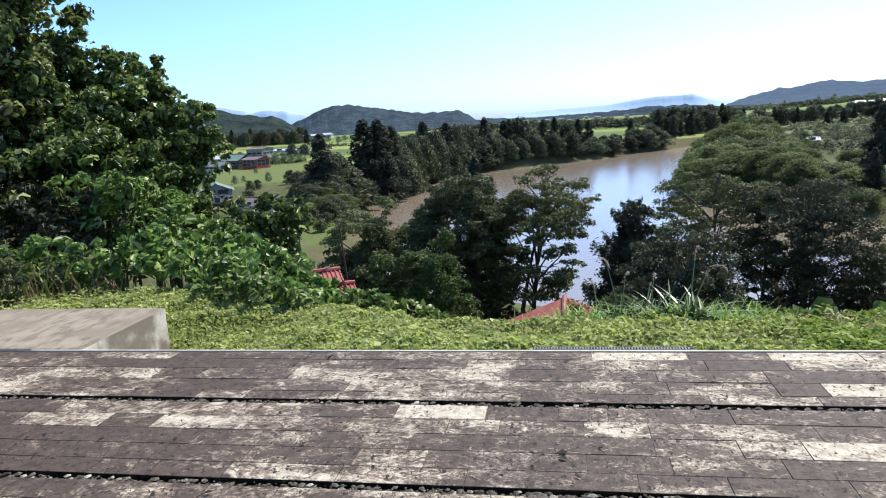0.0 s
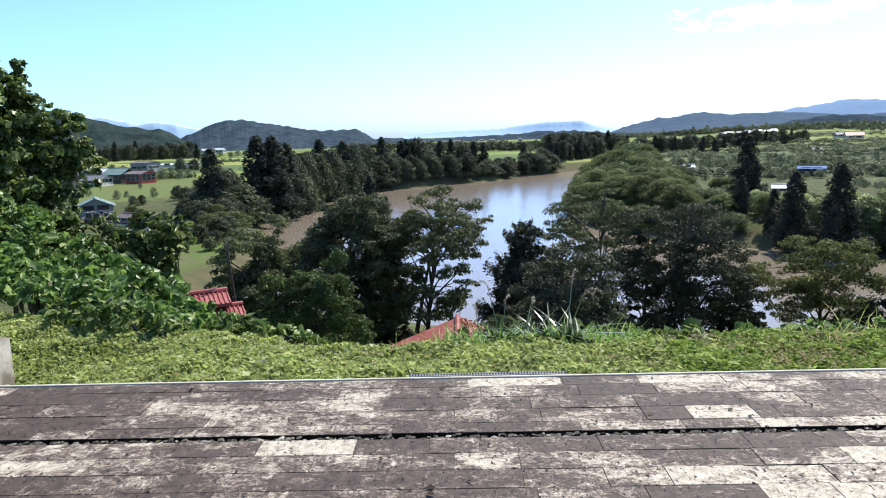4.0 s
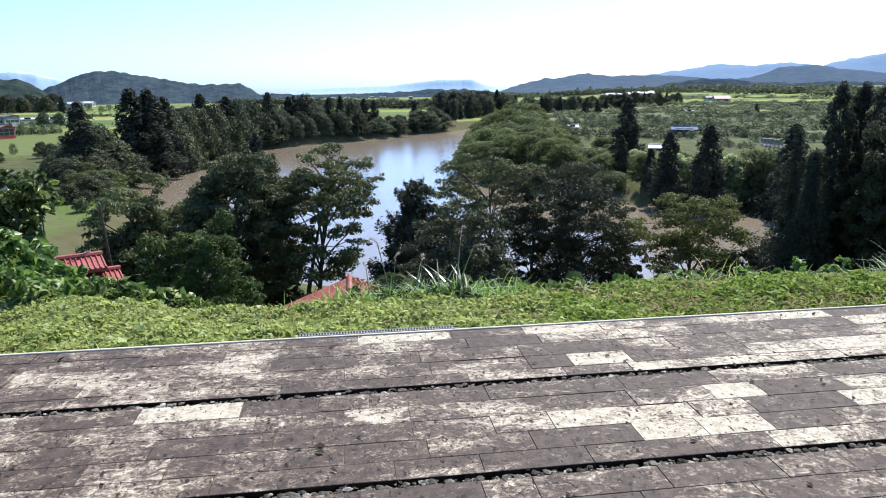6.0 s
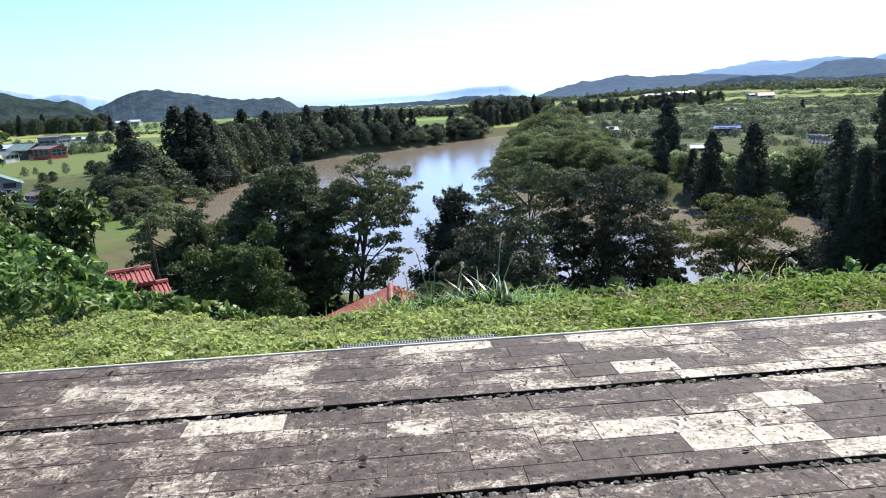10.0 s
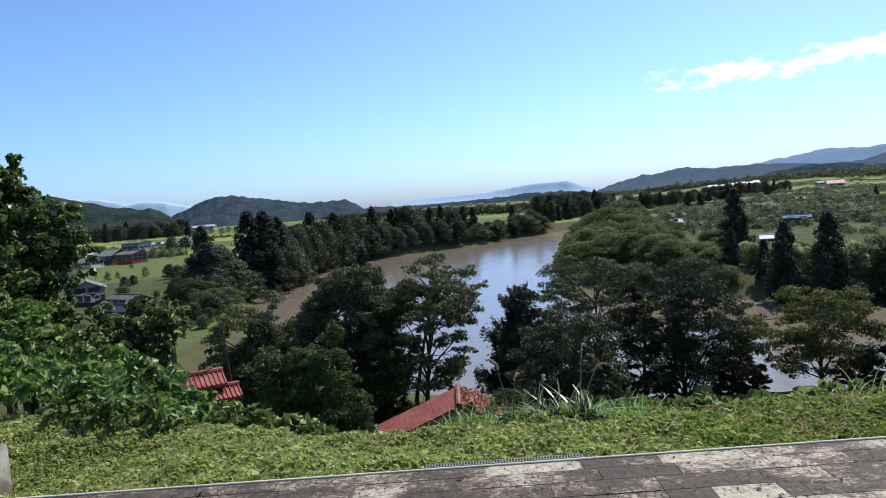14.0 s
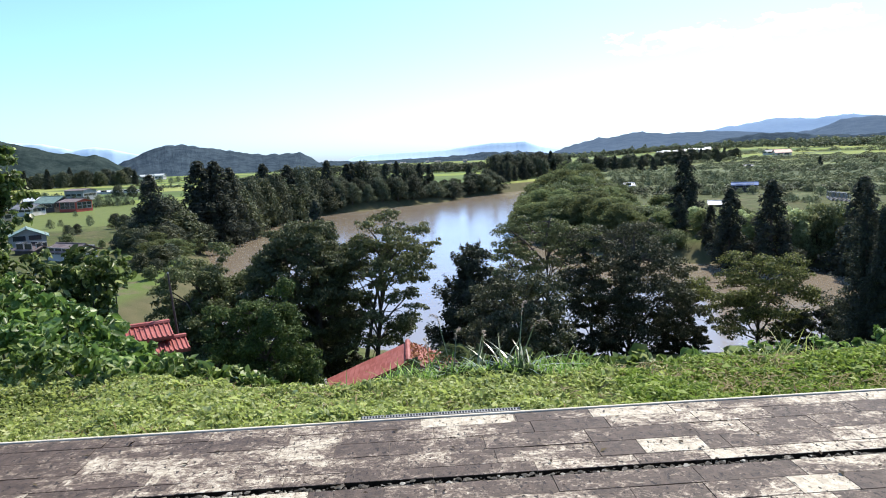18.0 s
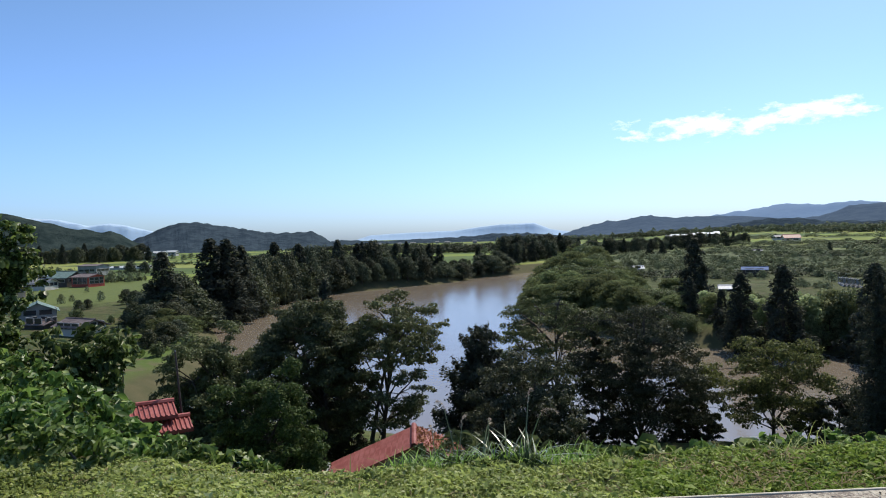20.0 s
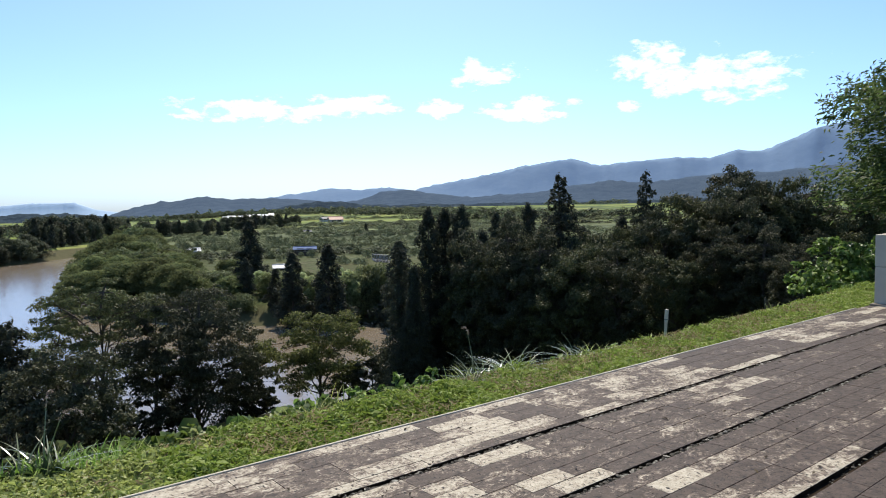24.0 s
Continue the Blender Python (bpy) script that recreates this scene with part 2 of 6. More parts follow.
def slab_material(name, bias):
    n = Nodes(name)
    p = n.pos()
    info = n.add("ShaderNodeObjectInfo").outputs["Random"]
    isl = n.add("ShaderNodeNewGeometry").outputs["Random Per Island"]
    own = n.math("ADD", n.math("MULTIPLY", info, 0.20), n.math("MULTIPLY", isl, 0.12))
    cloud = n.noise(n.scaled(p, (1.0, 1.7, 1.0)), 2.1, 5.0, 0.62)
    blot = n.noise(n.scaled(p, (1.0, 1.4, 1.0)), 11.0, 9.0, 0.78, 1.2)
    turned = n.add("ShaderNodeMapping", {"Vector": p, "Rotation": (0, 0, 0.5), "Scale": (14.0, 46.0, 30.0)}).outputs["Vector"]
    streak = n.noise(turned, 1.0, 5.0, 0.7, 0.3)
    fine = n.noise(p, 60.0, 5.0, 0.75)
    grain = n.noise(p, 170.0, 3.0, 0.7)
    v = n.math("ADD", n.math("ADD", n.math("MULTIPLY", cloud, 1.2), n.math("MULTIPLY", blot, 1.7)), n.math("ADD", own, bias - 1.95))
    v = n.math("ADD", v, n.math("ADD", n.math("MULTIPLY", fine, 0.75), n.math("MULTIPLY", streak, 0.25)))
    stain = n.mix(n.step(n.noise(p, 16.0, 6.0, 0.75), 0.3, 0.7), (0.034, 0.0225, 0.017), (0.100, 0.070, 0.054))
    mid = n.mix(fine, (0.12, 0.087, 0.067), (0.28, 0.22, 0.165))
    stone = n.mix(n.step(n.noise(p, 20.0, 6.0, 0.7), 0.3, 0.7), (0.34, 0.29, 0.215), (0.62, 0.555, 0.44))
    col = n.mix(n.step(v, 0.00, 0.13), stain, mid)
    col = n.mix(n.step(v, 0.15, 0.30), col, stone)
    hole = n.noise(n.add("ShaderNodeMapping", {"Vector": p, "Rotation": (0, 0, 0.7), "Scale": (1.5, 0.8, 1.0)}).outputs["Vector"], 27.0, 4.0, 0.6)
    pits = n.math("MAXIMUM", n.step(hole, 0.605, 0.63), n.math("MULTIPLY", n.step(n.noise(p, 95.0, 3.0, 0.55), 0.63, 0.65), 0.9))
    # the dark inside the pits is put into the colour as near black
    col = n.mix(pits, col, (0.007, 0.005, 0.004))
    col = n.mix(n.math("MULTIPLY", grain, 0.3), col, (0.035, 0.028, 0.025))
    h = n.math("SUBTRACT", n.math("ADD", n.math("MULTIPLY", grain, 0.35), n.math("MULTIPLY", blot, 0.6)), n.math("MULTIPLY", pits, 1.4))
    return n.finish(col, 0.74, h, 0.6, 0.004, spec=0.3)


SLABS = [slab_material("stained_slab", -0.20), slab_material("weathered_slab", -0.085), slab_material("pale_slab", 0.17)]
CONCRETE = Nodes("old_concrete")
_p = CONCRETE.pos()
_streak = CONCRETE.noise(CONCRETE.scaled(_p, (5.0, 2.2, 0.8)), 2.0, 5.0, 0.6)
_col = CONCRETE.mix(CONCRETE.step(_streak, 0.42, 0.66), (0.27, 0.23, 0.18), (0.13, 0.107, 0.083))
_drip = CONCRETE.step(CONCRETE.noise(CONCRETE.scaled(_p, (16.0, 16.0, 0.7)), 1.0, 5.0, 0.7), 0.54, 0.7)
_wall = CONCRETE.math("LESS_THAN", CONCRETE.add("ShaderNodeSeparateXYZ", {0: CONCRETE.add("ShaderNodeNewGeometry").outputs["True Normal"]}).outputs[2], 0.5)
# upright faces are coloured paler for sun on the landing's side; drips are stains
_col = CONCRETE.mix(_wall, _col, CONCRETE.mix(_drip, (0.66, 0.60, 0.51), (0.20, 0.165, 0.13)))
_col = CONCRETE.mix(CONCRETE.step(CONCRETE.noise(_p, 1.7, 5.0, 0.6), 0.4, 0.62), _col, (0.20, 0.165, 0.128))
CONCRETE = CONCRETE.finish(_col, 0.88, CONCRETE.noise(_p, 60.0, 4.0), 0.3, 0.004, spec=0.25)
PIER_GREY = plain_material("grey_render", (0.52, 0.455, 0.365), (0.62, 0.55, 0.45), 1.2, 0.85, 0.2, 50.0)
PEBBLE = leaf_material("pebble", (0.03, 0.024, 0.019), (0.10, 0.085, 0.068), (0.42, 0.385, 0.33), 0.75, 0.0, 0.3, 40.0)
# joint shade on the slab sides and clinging earth, painted as one dark brown
SHADE_DIRT = plain_material("shade_and_dirt", (0.018, 0.012, 0.007), (0.045, 0.030, 0.019), 9.0, 0.95, 0.4, 80.0, spec=0.03)
SOIL = plain_material("dark_soil", (0.016, 0.011, 0.008), (0.04, 0.029, 0.020), 8.0, 0.95, 0.5, 60.0, spec=0.03)
KERB = plain_material("kerb_concrete", (0.44, 0.39, 0.30), (0.58, 0.525, 0.42), 5.0, 0.85, 0.3, 60.0)
STEEL = plain_material("galvanised_steel", (0.20, 0.20, 0.19), (0.28, 0.275, 0.26), 6.0, 0.6, 0.1, 60.0, 0.3)


def ground_material():
    n = Nodes("ground")
    p = n.pos()
    xyz = n.add("ShaderNodeSeparateXYZ", {0: p})
    flat = n.add("ShaderNodeCombineXYZ", {0: xyz.outputs[0], 1: xyz.outputs[1]}).outputs[0]
    far = n.add("ShaderNodeVectorMath", {0: flat}, operation="LENGTH").outputs["Value"]
    grass = n.mix(n.noise(p, 9.0, 5.0, 0.7), (0.05, 0.085, 0.018), (0.10, 0.15, 0.035))
    grass = n.mix(n.step(n.noise(p, 1.1, 4.0), 0.5, 0.72), grass, (0.16, 0.15, 0.06))
    nook = n.add("ShaderNodeVectorMath", {0: n.scaled(n.add("ShaderNodeVectorMath", {0: flat, 1: (6.2, -7.2, 0.0)}, operation="ADD").outputs[0], (0.36, 0.75, 1.0))}, operation="LENGTH").outputs["Value"]
    grass = n.mix(n.step(n.math("ADD", nook, n.math("MULTIPLY", n.noise(p, 2.5, 4.0), 0.9)), 1.5, 1.1), grass, n.mix(n.noise(p, 12.0, 5.0, 0.7), (0.10, 0.07, 0.045), (0.24, 0.18, 0.12)))
    turned = n.add("ShaderNodeMapping", {"Vector": flat, "Rotation": (0, 0, 0.35), "Scale": (0.009, 0.022, 1.0)}).outputs["Vector"]
    cell = n.add("ShaderNodeTexVoronoi", {"Vector": turned, "Scale": 1.0, "Randomness": 0.75}, distance="CHEBYCHEV")
    tone = n.add("ShaderNodeSeparateColor", {0: cell.outputs["Color"]}).outputs[0]
    crop = n.mix(n.step(tone, 0.15, 0.3), (0.075, 0.115, 0.035), (0.20, 0.255, 0.055))
    crop = n.mix(n.step(tone, 0.55, 0.6), crop, (0.27, 0.29, 0.085))
    crop = n.mix(n.step(tone, 0.8, 0.84), crop, (0.10, 0.145, 0.05))
    edge = n.add("ShaderNodeTexVoronoi", {"Vector": turned, "Scale": 1.0, "Randomness": 0.75}, distance="CHEBYCHEV", feature="F2")
    seam = n.step(n.math("SUBTRACT", edge.outputs["Distance"], cell.outputs["Distance"]), 0.05, 0.02)
    crop = n.mix(seam, crop, (0.09, 0.11, 0.05))
    crop = n.mix(n.math("MULTIPLY", n.noise(p, 0.25, 6.0, 0.7), 0.5), crop, (0.09, 0.12, 0.04))
    right = n.step(n.math("DIVIDE", xyz.outputs[0], n.math("ADD", xyz.outputs[1], 30.0)), 0.18, 0.3)
    rows = n.add("ShaderNodeMapping", {"Vector": flat, "Rotation": (0, 0, 0.47), "Scale": (0.0045, 0.045, 1.0)}).outputs["Vector"]
    band = n.noise(rows, 1.0, 5.0, 0.65)
    orchard = n.mix(n.step(band, 0.40, 0.52), (0.07, 0.086, 0.042), (0.118, 0.138, 0.072))
    orchard = n.mix(n.step(band, 0.56, 0.60), orchard, (0.165, 0.185, 0.10))
    orchard = n.mix(n.step(band, 0.63, 0.66), orchard, (0.25, 0.29, 0.10))
    orchard = n.mix(n.math("MULTIPLY", n.step(n.noise(p, 0.35, 4.0, 0.7), 0.45, 0.62), 0.5), orchard, (0.05, 0.062, 0.03))
    crop = n.mix(n.math("MULTIPLY", right, n.step(far, 560.0, 330.0)), crop, orchard)
    col = n.mix(n.step(far, 130.0, 240.0), n.mix(n.step(far, 20.0, 60.0), grass, n.mix(n.step(n.noise(p, 0.16, 7.0, 0.78), 0.38, 0.66), n.mix(n.noise(p, 1.3, 5.0, 0.75), (0.035, 0.055, 0.016), (0.10, 0.125, 0.038)), n.mix(n.noise(p, 1.0, 5.0, 0.75), (0.075, 0.07, 0.032), (0.14, 0.13, 0.06)))), crop)
    col = n.mix(n.math("MULTIPLY", n.math("MULTIPLY", n.step(n.noise(p, 0.7, 6.0, 0.8), 0.40, 0.58), 0.75), n.step(far, 320.0, 180.0)), col, (0.034, 0.046, 0.016))
    col = n.mix(n.math("MULTIPLY", n.math("MULTIPLY", n.step(n.noise(p, 0.22, 5.0, 0.7), 0.52, 0.66), 0.8), n.step(far, 240.0, 130.0)), col, n.mix(n.noise(p, 1.6, 4.0, 0.7), (0.075, 0.062, 0.034), (0.16, 0.135, 0.075)))
    hay = n.add("ShaderNodeVectorMath", {0: n.scaled(n.add("ShaderNodeVectorMath", {0: flat, 1: (82.0, -192.0, 0.0)}, operation="ADD").outputs[0], (0.034, 0.022, 1.0))}, operation="LENGTH").outputs["Value"]
    hay = n.step(n.math("ADD", hay, n.math("MULTIPLY", n.noise(p, 0.05, 4.0), 0.5)), 1.32, 1.24)
    col = n.mix(hay, col, n.mix(n.noise(p, 0.4, 5.0, 0.7), (0.08, 0.108, 0.034), (0.145, 0.17, 0.058)))
    glade = n.add("ShaderNodeVectorMath", {0: n.scaled(n.add("ShaderNodeVectorMath", {0: flat, 1: (31.0, -80.0, 0.0)}, operation="ADD").outputs[0], (0.11, 0.06, 1.0))}, operation="LENGTH").outputs["Value"]
    glade = n.step(n.math("ADD", glade, n.math("MULTIPLY", n.noise(p, 0.2, 4.0), 0.6)), 1.5, 1.2)
    col = n.mix(glade, col, n.mix(n.step(n.noise(p, 0.13, 4.0, 0.6), 0.46, 0.56), n.mix(n.noise(p, 1.2, 5.0, 0.8), (0.055, 0.085, 0.02), (0.12, 0.165, 0.045)), n.mix(n.noise(p, 1.0, 5.0, 0.75), (0.09, 0.082, 0.042), (0.155, 0.14, 0.08))))
    bank = n.math("MAXIMUM", n.step(xyz.outputs[2], -11.7, -12.5), n.math("MULTIPLY", n.step(xyz.outputs[2], -10.7, -11.2), n.step(far, 140.0, 170.0)))
    col = n.mix(bank, col, n.mix(n.noise(p, 0.5, 4.0), (0.05, 0.06, 0.025), (0.13, 0.11, 0.06)))
    return n.finish(col, 0.95, n.noise(p, 14.0, 4.0), 0.5, 0.05, spec=0.1)


GROUND = ground_material()


def water_material():
    n = Nodes("muddy_water")
    p = n.pos()
    mud = n.mix(n.noise(n.scaled(p, (1.0, 0.35, 1.0)), 0.035, 4.0), (0.185, 0.15, 0.11), (0.24, 0.197, 0.15))
    wave = n.math("ADD", n.noise(n.scaled(p, (1.0, 0.5, 1.0)), 0.9, 4.0, 0.6), n.math("MULTIPLY", n.noise(n.scaled(p, (1.0, 0.3, 1.0)), 0.12, 3.0), 2.0))
    return n.finish(mud, 0.16, wave, 0.3, 0.12, spec=0.6)


WATER = water_material()


def forest_material(name, a, b, scale, glow=0.0):
    n = Nodes(name)
    p = n.pos()
    col = n.mix(n.step(n.noise(p, scale, 6.0, 0.7), 0.35, 0.65), a, b)
    return n.finish(col, 1.0, n.noise(p, scale * 2.5, 5.0, 0.7), 0.6, 5.0, spec=0.0, glow=glow)


# distance haze is mixed into these base colours, bluer and paler farther off
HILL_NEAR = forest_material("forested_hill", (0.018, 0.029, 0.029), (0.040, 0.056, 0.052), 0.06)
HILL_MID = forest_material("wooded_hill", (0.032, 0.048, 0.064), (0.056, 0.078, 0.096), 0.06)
HILL_RIGHT = forest_material("haze_tinted_hill", (0.068, 0.098, 0.14), (0.085, 0.118, 0.158), 0.03)
MOUNTAIN = forest_material("haze_blued_mountain", (0.15, 0.225, 0.335), (0.18, 0.26, 0.37), 0.004)
MOUNTAIN_PALE = forest_material("haze_paled_mountain", (0.38, 0.51, 0.65), (0.40, 0.53, 0.67), 0.002)

# ---------- mesh helpers ----------
EYE = (0.95, 0.2, 1.5)
rng = np.random.default_rng(7)


def spot(az, d):
    """The plan place at a bearing and distance from the lookout."""
    return EYE[0] + d * math.sin(radians(az)), EYE[1] + d * math.cos(radians(az))


def mesh_from(name, verts, faces, *materials):
    me = bpy.data.meshes.new(name)
    me.from_pydata([tuple(v) for v in verts], [], faces)
    for m in materials:
        me.materials.append(m)
    me.update()
    return me


def quads_mesh(name, co, material):
    """A mesh of loose four-sided leaves from an array (n, 4, 3)."""
    n = len(co)
    me = bpy.data.meshes.new(name)
    me.vertices.add(4 * n)
    me.vertices.foreach_set("co", np.ascontiguousarray(co, dtype=np.float32).ravel())
    me.loops.add(4 * n)
    me.loops.foreach_set("vertex_index", np.arange(4 * n, dtype=np.int32))
    me.polygons.add(n)
    me.polygons.foreach_set("loop_start", np.arange(0, 4 * n, 4, dtype=np.int32))
    me.materials.append(material)
    me.update(calc_edges=True)
    me.validate()
    return me


def leaf_mesh(name, points, normals, size, aspect, spread, material, r):
    """A mesh of loose six-cornered leaves, rounded towards the stalk and pointed at the tip."""
    n = len(points)
    nn = unit(normals + spread * r.normal(size=(n, 3)))
    ax = r.normal(size=(n, 3)) + np.array([0, 0, -0.5])
    ax = unit(ax - nn * (ax * nn).sum(1, keepdims=True))
    side = np.cross(nn, ax)
    s = (size * np.clip(np.exp(0.38 * r.normal(size=n)), 0.4, 2.0))[:, None]
    curl = s * r.uniform(-0.1, 0.28, (n, 1))
    w = s * aspect * r.uniform(0.75, 1.15, (n, 1))
    co = np.stack([points - ax * s * 0.5, points - ax * s * 0.22 + side * w * 0.46 + nn * curl, points + ax * s * 0.16 + side * w * 0.38 + nn * curl, points + ax * s * 0.55 - nn * curl * 0.6,
                   points + ax * s * 0.16 - side * w * 0.38 + nn * curl, points - ax * s * 0.22 - side * w * 0.46 + nn * curl], 1)
    me = bpy.data.meshes.new(name)
    me.vertices.add(6 * n)
    me.vertices.foreach_set("co", np.ascontiguousarray(co, dtype=np.float32).ravel())
    me.loops.add(8 * n)
    base = 6 * np.arange(n, dtype=np.int32)[:, None]
    me.loops.foreach_set("vertex_index", (base + np.array([[0, 1, 2, 3, 0, 3, 4, 5]], dtype=np.int32)).ravel())
    me.polygons.add(2 * n)
    me.polygons.foreach_set("loop_start", np.arange(0, 8 * n, 4, dtype=np.int32))
    me.materials.append(material)
    me.update(calc_edges=True)
    me.validate()
    return me


def thing(name, label, category, group="", kind="", at=None):
    ob = new(name)
    if at is not None:
        ob.matrix_basis = at
    return tagged(ob, label, category, group, kind)


def part(name, data, parent, label=""):
    ob = new(name, data)
    ob.parent = parent
    if label:
        ob["label"] = label
    return ob


def unit(v):
    return v / np.maximum(np.linalg.norm(v, axis=-1, keepdims=True), 1e-9)


def leaves(points, normals, size, aspect=0.55, spread=0.7, along=None, fold=0.15, r=rng):
    """Diamond leaves at points, facing about along the normals."""
    n = len(points)
    nn = unit(normals + spread * r.normal(size=(n, 3)))
    ax = r.normal(size=(n, 3)) if along is None else along + 0.35 * r.normal(size=(n, 3))
    ax = unit(ax - nn * (ax * nn).sum(1, keepdims=True))
    side = np.cross(nn, ax)
    s = (size * r.uniform(0.65, 1.35, n))[:, None]
    return np.stack([points - ax * s * 0.5, points + side * s * aspect * 0.5 + nn * s * fold - ax * s * 0.08, points + ax * s * 0.5, points - side * s * aspect * 0.5 + nn * s * fold - ax * s * 0.08], 1)


def crown_points(clumps, density, r, inner=0.62, under=0.75):
    """Points and outward normals in the shells of clumps (x, y, z, rx, rz)."""
    pts, nor = [], []
    for x, y, z, rx, rz in clumps:
        n = max(6, int(density * rx * (rx + rz) * 6.3))
        d = unit(r.normal(size=(n, 3)))
        d = d[(d[:, 2] > -0.35) | (r.random(n) > under)]
        k = r.uniform(inner, 1.06, (len(d), 1)) + 0.10 * np.sin(d[:, :1] * 7 + x * 3) * np.cos(d[:, 1:2] * 6 + y * 2)
        pts.append(np.array([x, y, z]) + d * k * np.array([rx, rx, rz]))
        nor.append(d + np.array([0, 0, 0.35]))
    return np.concatenate(pts), np.concatenate(nor)


def tube(verts, faces, path, radii, sides=6):
    """Adds a tapered round limb along a path."""
    path = [Vector(p) for p in path]
    base = len(verts)
    for k, p in enumerate(path):
        way = (path[min(k + 1, len(path) - 1)] - path[max(k - 1, 0)]).normalized()
        a = way.cross(Vector((0.31, 0.87, 0.38))).normalized()
        b = way.cross(a)
        for j in range(sides):
            w = 2 * math.pi * j / sides
            verts.append(p + radii[k] * (math.cos(w) * a + math.sin(w) * b))
    for k in range(len(path) - 1):
        for j in range(sides):
            i0, i1 = base + k * sides + j, base + k * sides + (j + 1) % sides
            faces.append((i0, i1, i1 + sides, i0 + sides))
    faces.append(tuple(range(base + (len(path) - 1) * sides, base + len(path) * sides)))


def box(verts, faces, x0, x1, y0, y1, z0, z1, chamfer=0.0):
    """Adds a box with its upper edges chamfered."""
    b, c = len(verts), chamfer
    verts += [(x0, y0, z0), (x1, y0, z0), (x1, y1, z0), (x0, y1, z0)]
    verts += [(x0, y0, z1 - c), (x1, y0, z1 - c), (x1, y1, z1 - c), (x0, y1, z1 - c)]
    ring = [(0, 1, 5, 4), (1, 2, 6, 5), (2, 3, 7, 6), (3, 0, 4, 7), (3, 2, 1, 0)]
    if c > 0:
        verts += [(x0 + c, y0 + c, z1), (x1 - c, y0 + c, z1), (x1 - c, y1 - c, z1), (x0 + c, y1 - c, z1)]
        ring += [(4, 5, 9, 8), (5, 6, 10, 9), (6, 7, 11, 10), (7, 4, 8, 11), (8, 9, 10, 11)]
    else:
        ring.append((4, 5, 6, 7))
    faces += [tuple(b + i for i in f) for f in ring]


def box_mesh(name, material, *dims, chamfer=0.0):
    v, f = [], []
    box(v, f, *dims, chamfer=chamfer)
    return mesh_from(name, v, f, material)


# ---------- the lie of the land ----------
WATER_Z = -14.0
RIVER = np.array([(75, 300), (52, 282), (38, 266), (25, 252), (16, 233), (4, 223), (-6, 212), (-19, 202), (-32, 180), (-38, 158), (-38, 136), (-30, 112), (-22, 92), (-22, 78), (-23, 66), (-14, 61), (-5, 57), (4, 51), (14, 47),
                  (32, 46), (46, 48), (60, 45), (80, 34), (112, 16), (150, -10), (165, 18), (118, 42), (90, 54), (72, 63), (60, 75), (50, 81), (38, 88), (29, 101), (23, 116), (21, 133), (23, 147), (27, 166), (36, 211), (42, 243), (48, 264), (75, 280)], float)


def river_depth(x, y):
    """Metres inside the river's banks; below zero on land."""
    a, b = RIVER, np.roll(RIVER, -1, 0)
    best, inside = np.full(x.shape, 1e9), np.zeros(x.shape, bool)
    for (ax, ay), (bx, by) in zip(a, b):
        ex, ey = bx - ax, by - ay
        k = np.clip(((x - ax) * ex + (y - ay) * ey) / (ex * ex + ey * ey), 0, 1)
        best = np.minimum(best, np.hypot(x - ax - k * ex, y - ay - k * ey))
        cross = ((ay > y) != (by > y)) & (x < ex * (y - ay) / (ey if ey else 1e-9) + ax)
        inside ^= cross
    return np.where(inside, best, -best)


def smooth(t):
    t = np.clip(t, 0, 1)
    return t * t * (3 - 2 * t)


def land(x, y):
    """Height of the ground, on arrays."""
    x, y = np.asarray(x, float), np.asarray(y, float)
    lip = 5.3 + np.clip(-x * 0.42, 0, 1.4) + 0.5 * smooth((x - 10) / 8)
    run = y - lip
    top = -0.13 - 0.035 * np.clip(y - 4.25, 0, 2) * smooth((y - 4.25) / 0.6) - 0.28 * smooth((-1.0 - x) / 1.2) * smooth((y - 4.3) / 0.3) * (1 - smooth((-3.4 - x) / 1.0)) * (1 - smooth((y - 5.2) / 1.2))
    side = np.clip(run, 0, None)
    z = top - 12.4 * (1 - np.exp(-side * 0.72 / 12.4))
    z = np.where(run > 30, np.maximum(z, -12.2), z)
    d = np.hypot(x - EYE[0], y - EYE[1])
    az = np.degrees(np.arctan2(x - EYE[0], np.maximum(y - EYE[1], 1e-6)))
    plain = -11.2 + 0.9 * smooth((d - 90) / 160)
    rise = smooth((az - 14) / 14) * np.clip((d - 260) / 900, 0, 1.25) * 11.5
    plain = plain + rise
    z = np.where(d > 60, z + (plain - z) * smooth((d - 60) / 50), z)
    behind = smooth((4.0 - y) / 4.0)
    z = np.where(y < 4.25, -0.13 + 0 * behind, z)
    z = z + 0.05 * np.sin(x * 0.9 + 1) * np.sin(y * 1.1) * smooth((y - 4.5) / 1.0)
    w = river_depth(x, y)
    bank = WATER_Z - 0.15 + (z - WATER_Z) * smooth((-w) / 7.0)
    near_river = y > 20 + 0 * x
    z = np.where(near_river & (w > -7), np.where(w > 0, WATER_Z - 0.2 - 1.2 * smooth(w / 5.0), np.minimum(z, bank)), z)
    return z


def ground_z(x, y):
    return float(land(np.array([x]), np.array([y]))[0])


# one sheet of ground out to the horizon, finer near the lookout
RINGS = np.concatenate([np.linspace(0.5, 12, 48), np.geomspace(12.3, 4700, 300)])
TURNS = np.radians(np.concatenate([np.arange(-60, 90, 0.6), np.arange(90, 300, 5.0)]))
gr, gt = np.meshgrid(RINGS, TURNS, indexing="ij")
gx, gy = EYE[0] + gr * np.sin(gt), EYE[1] + gr * np.cos(gt)
gz = land(gx, gy)
nt = len(TURNS)
gv = np.stack([gx, gy, gz], -1).reshape(-1, 3)
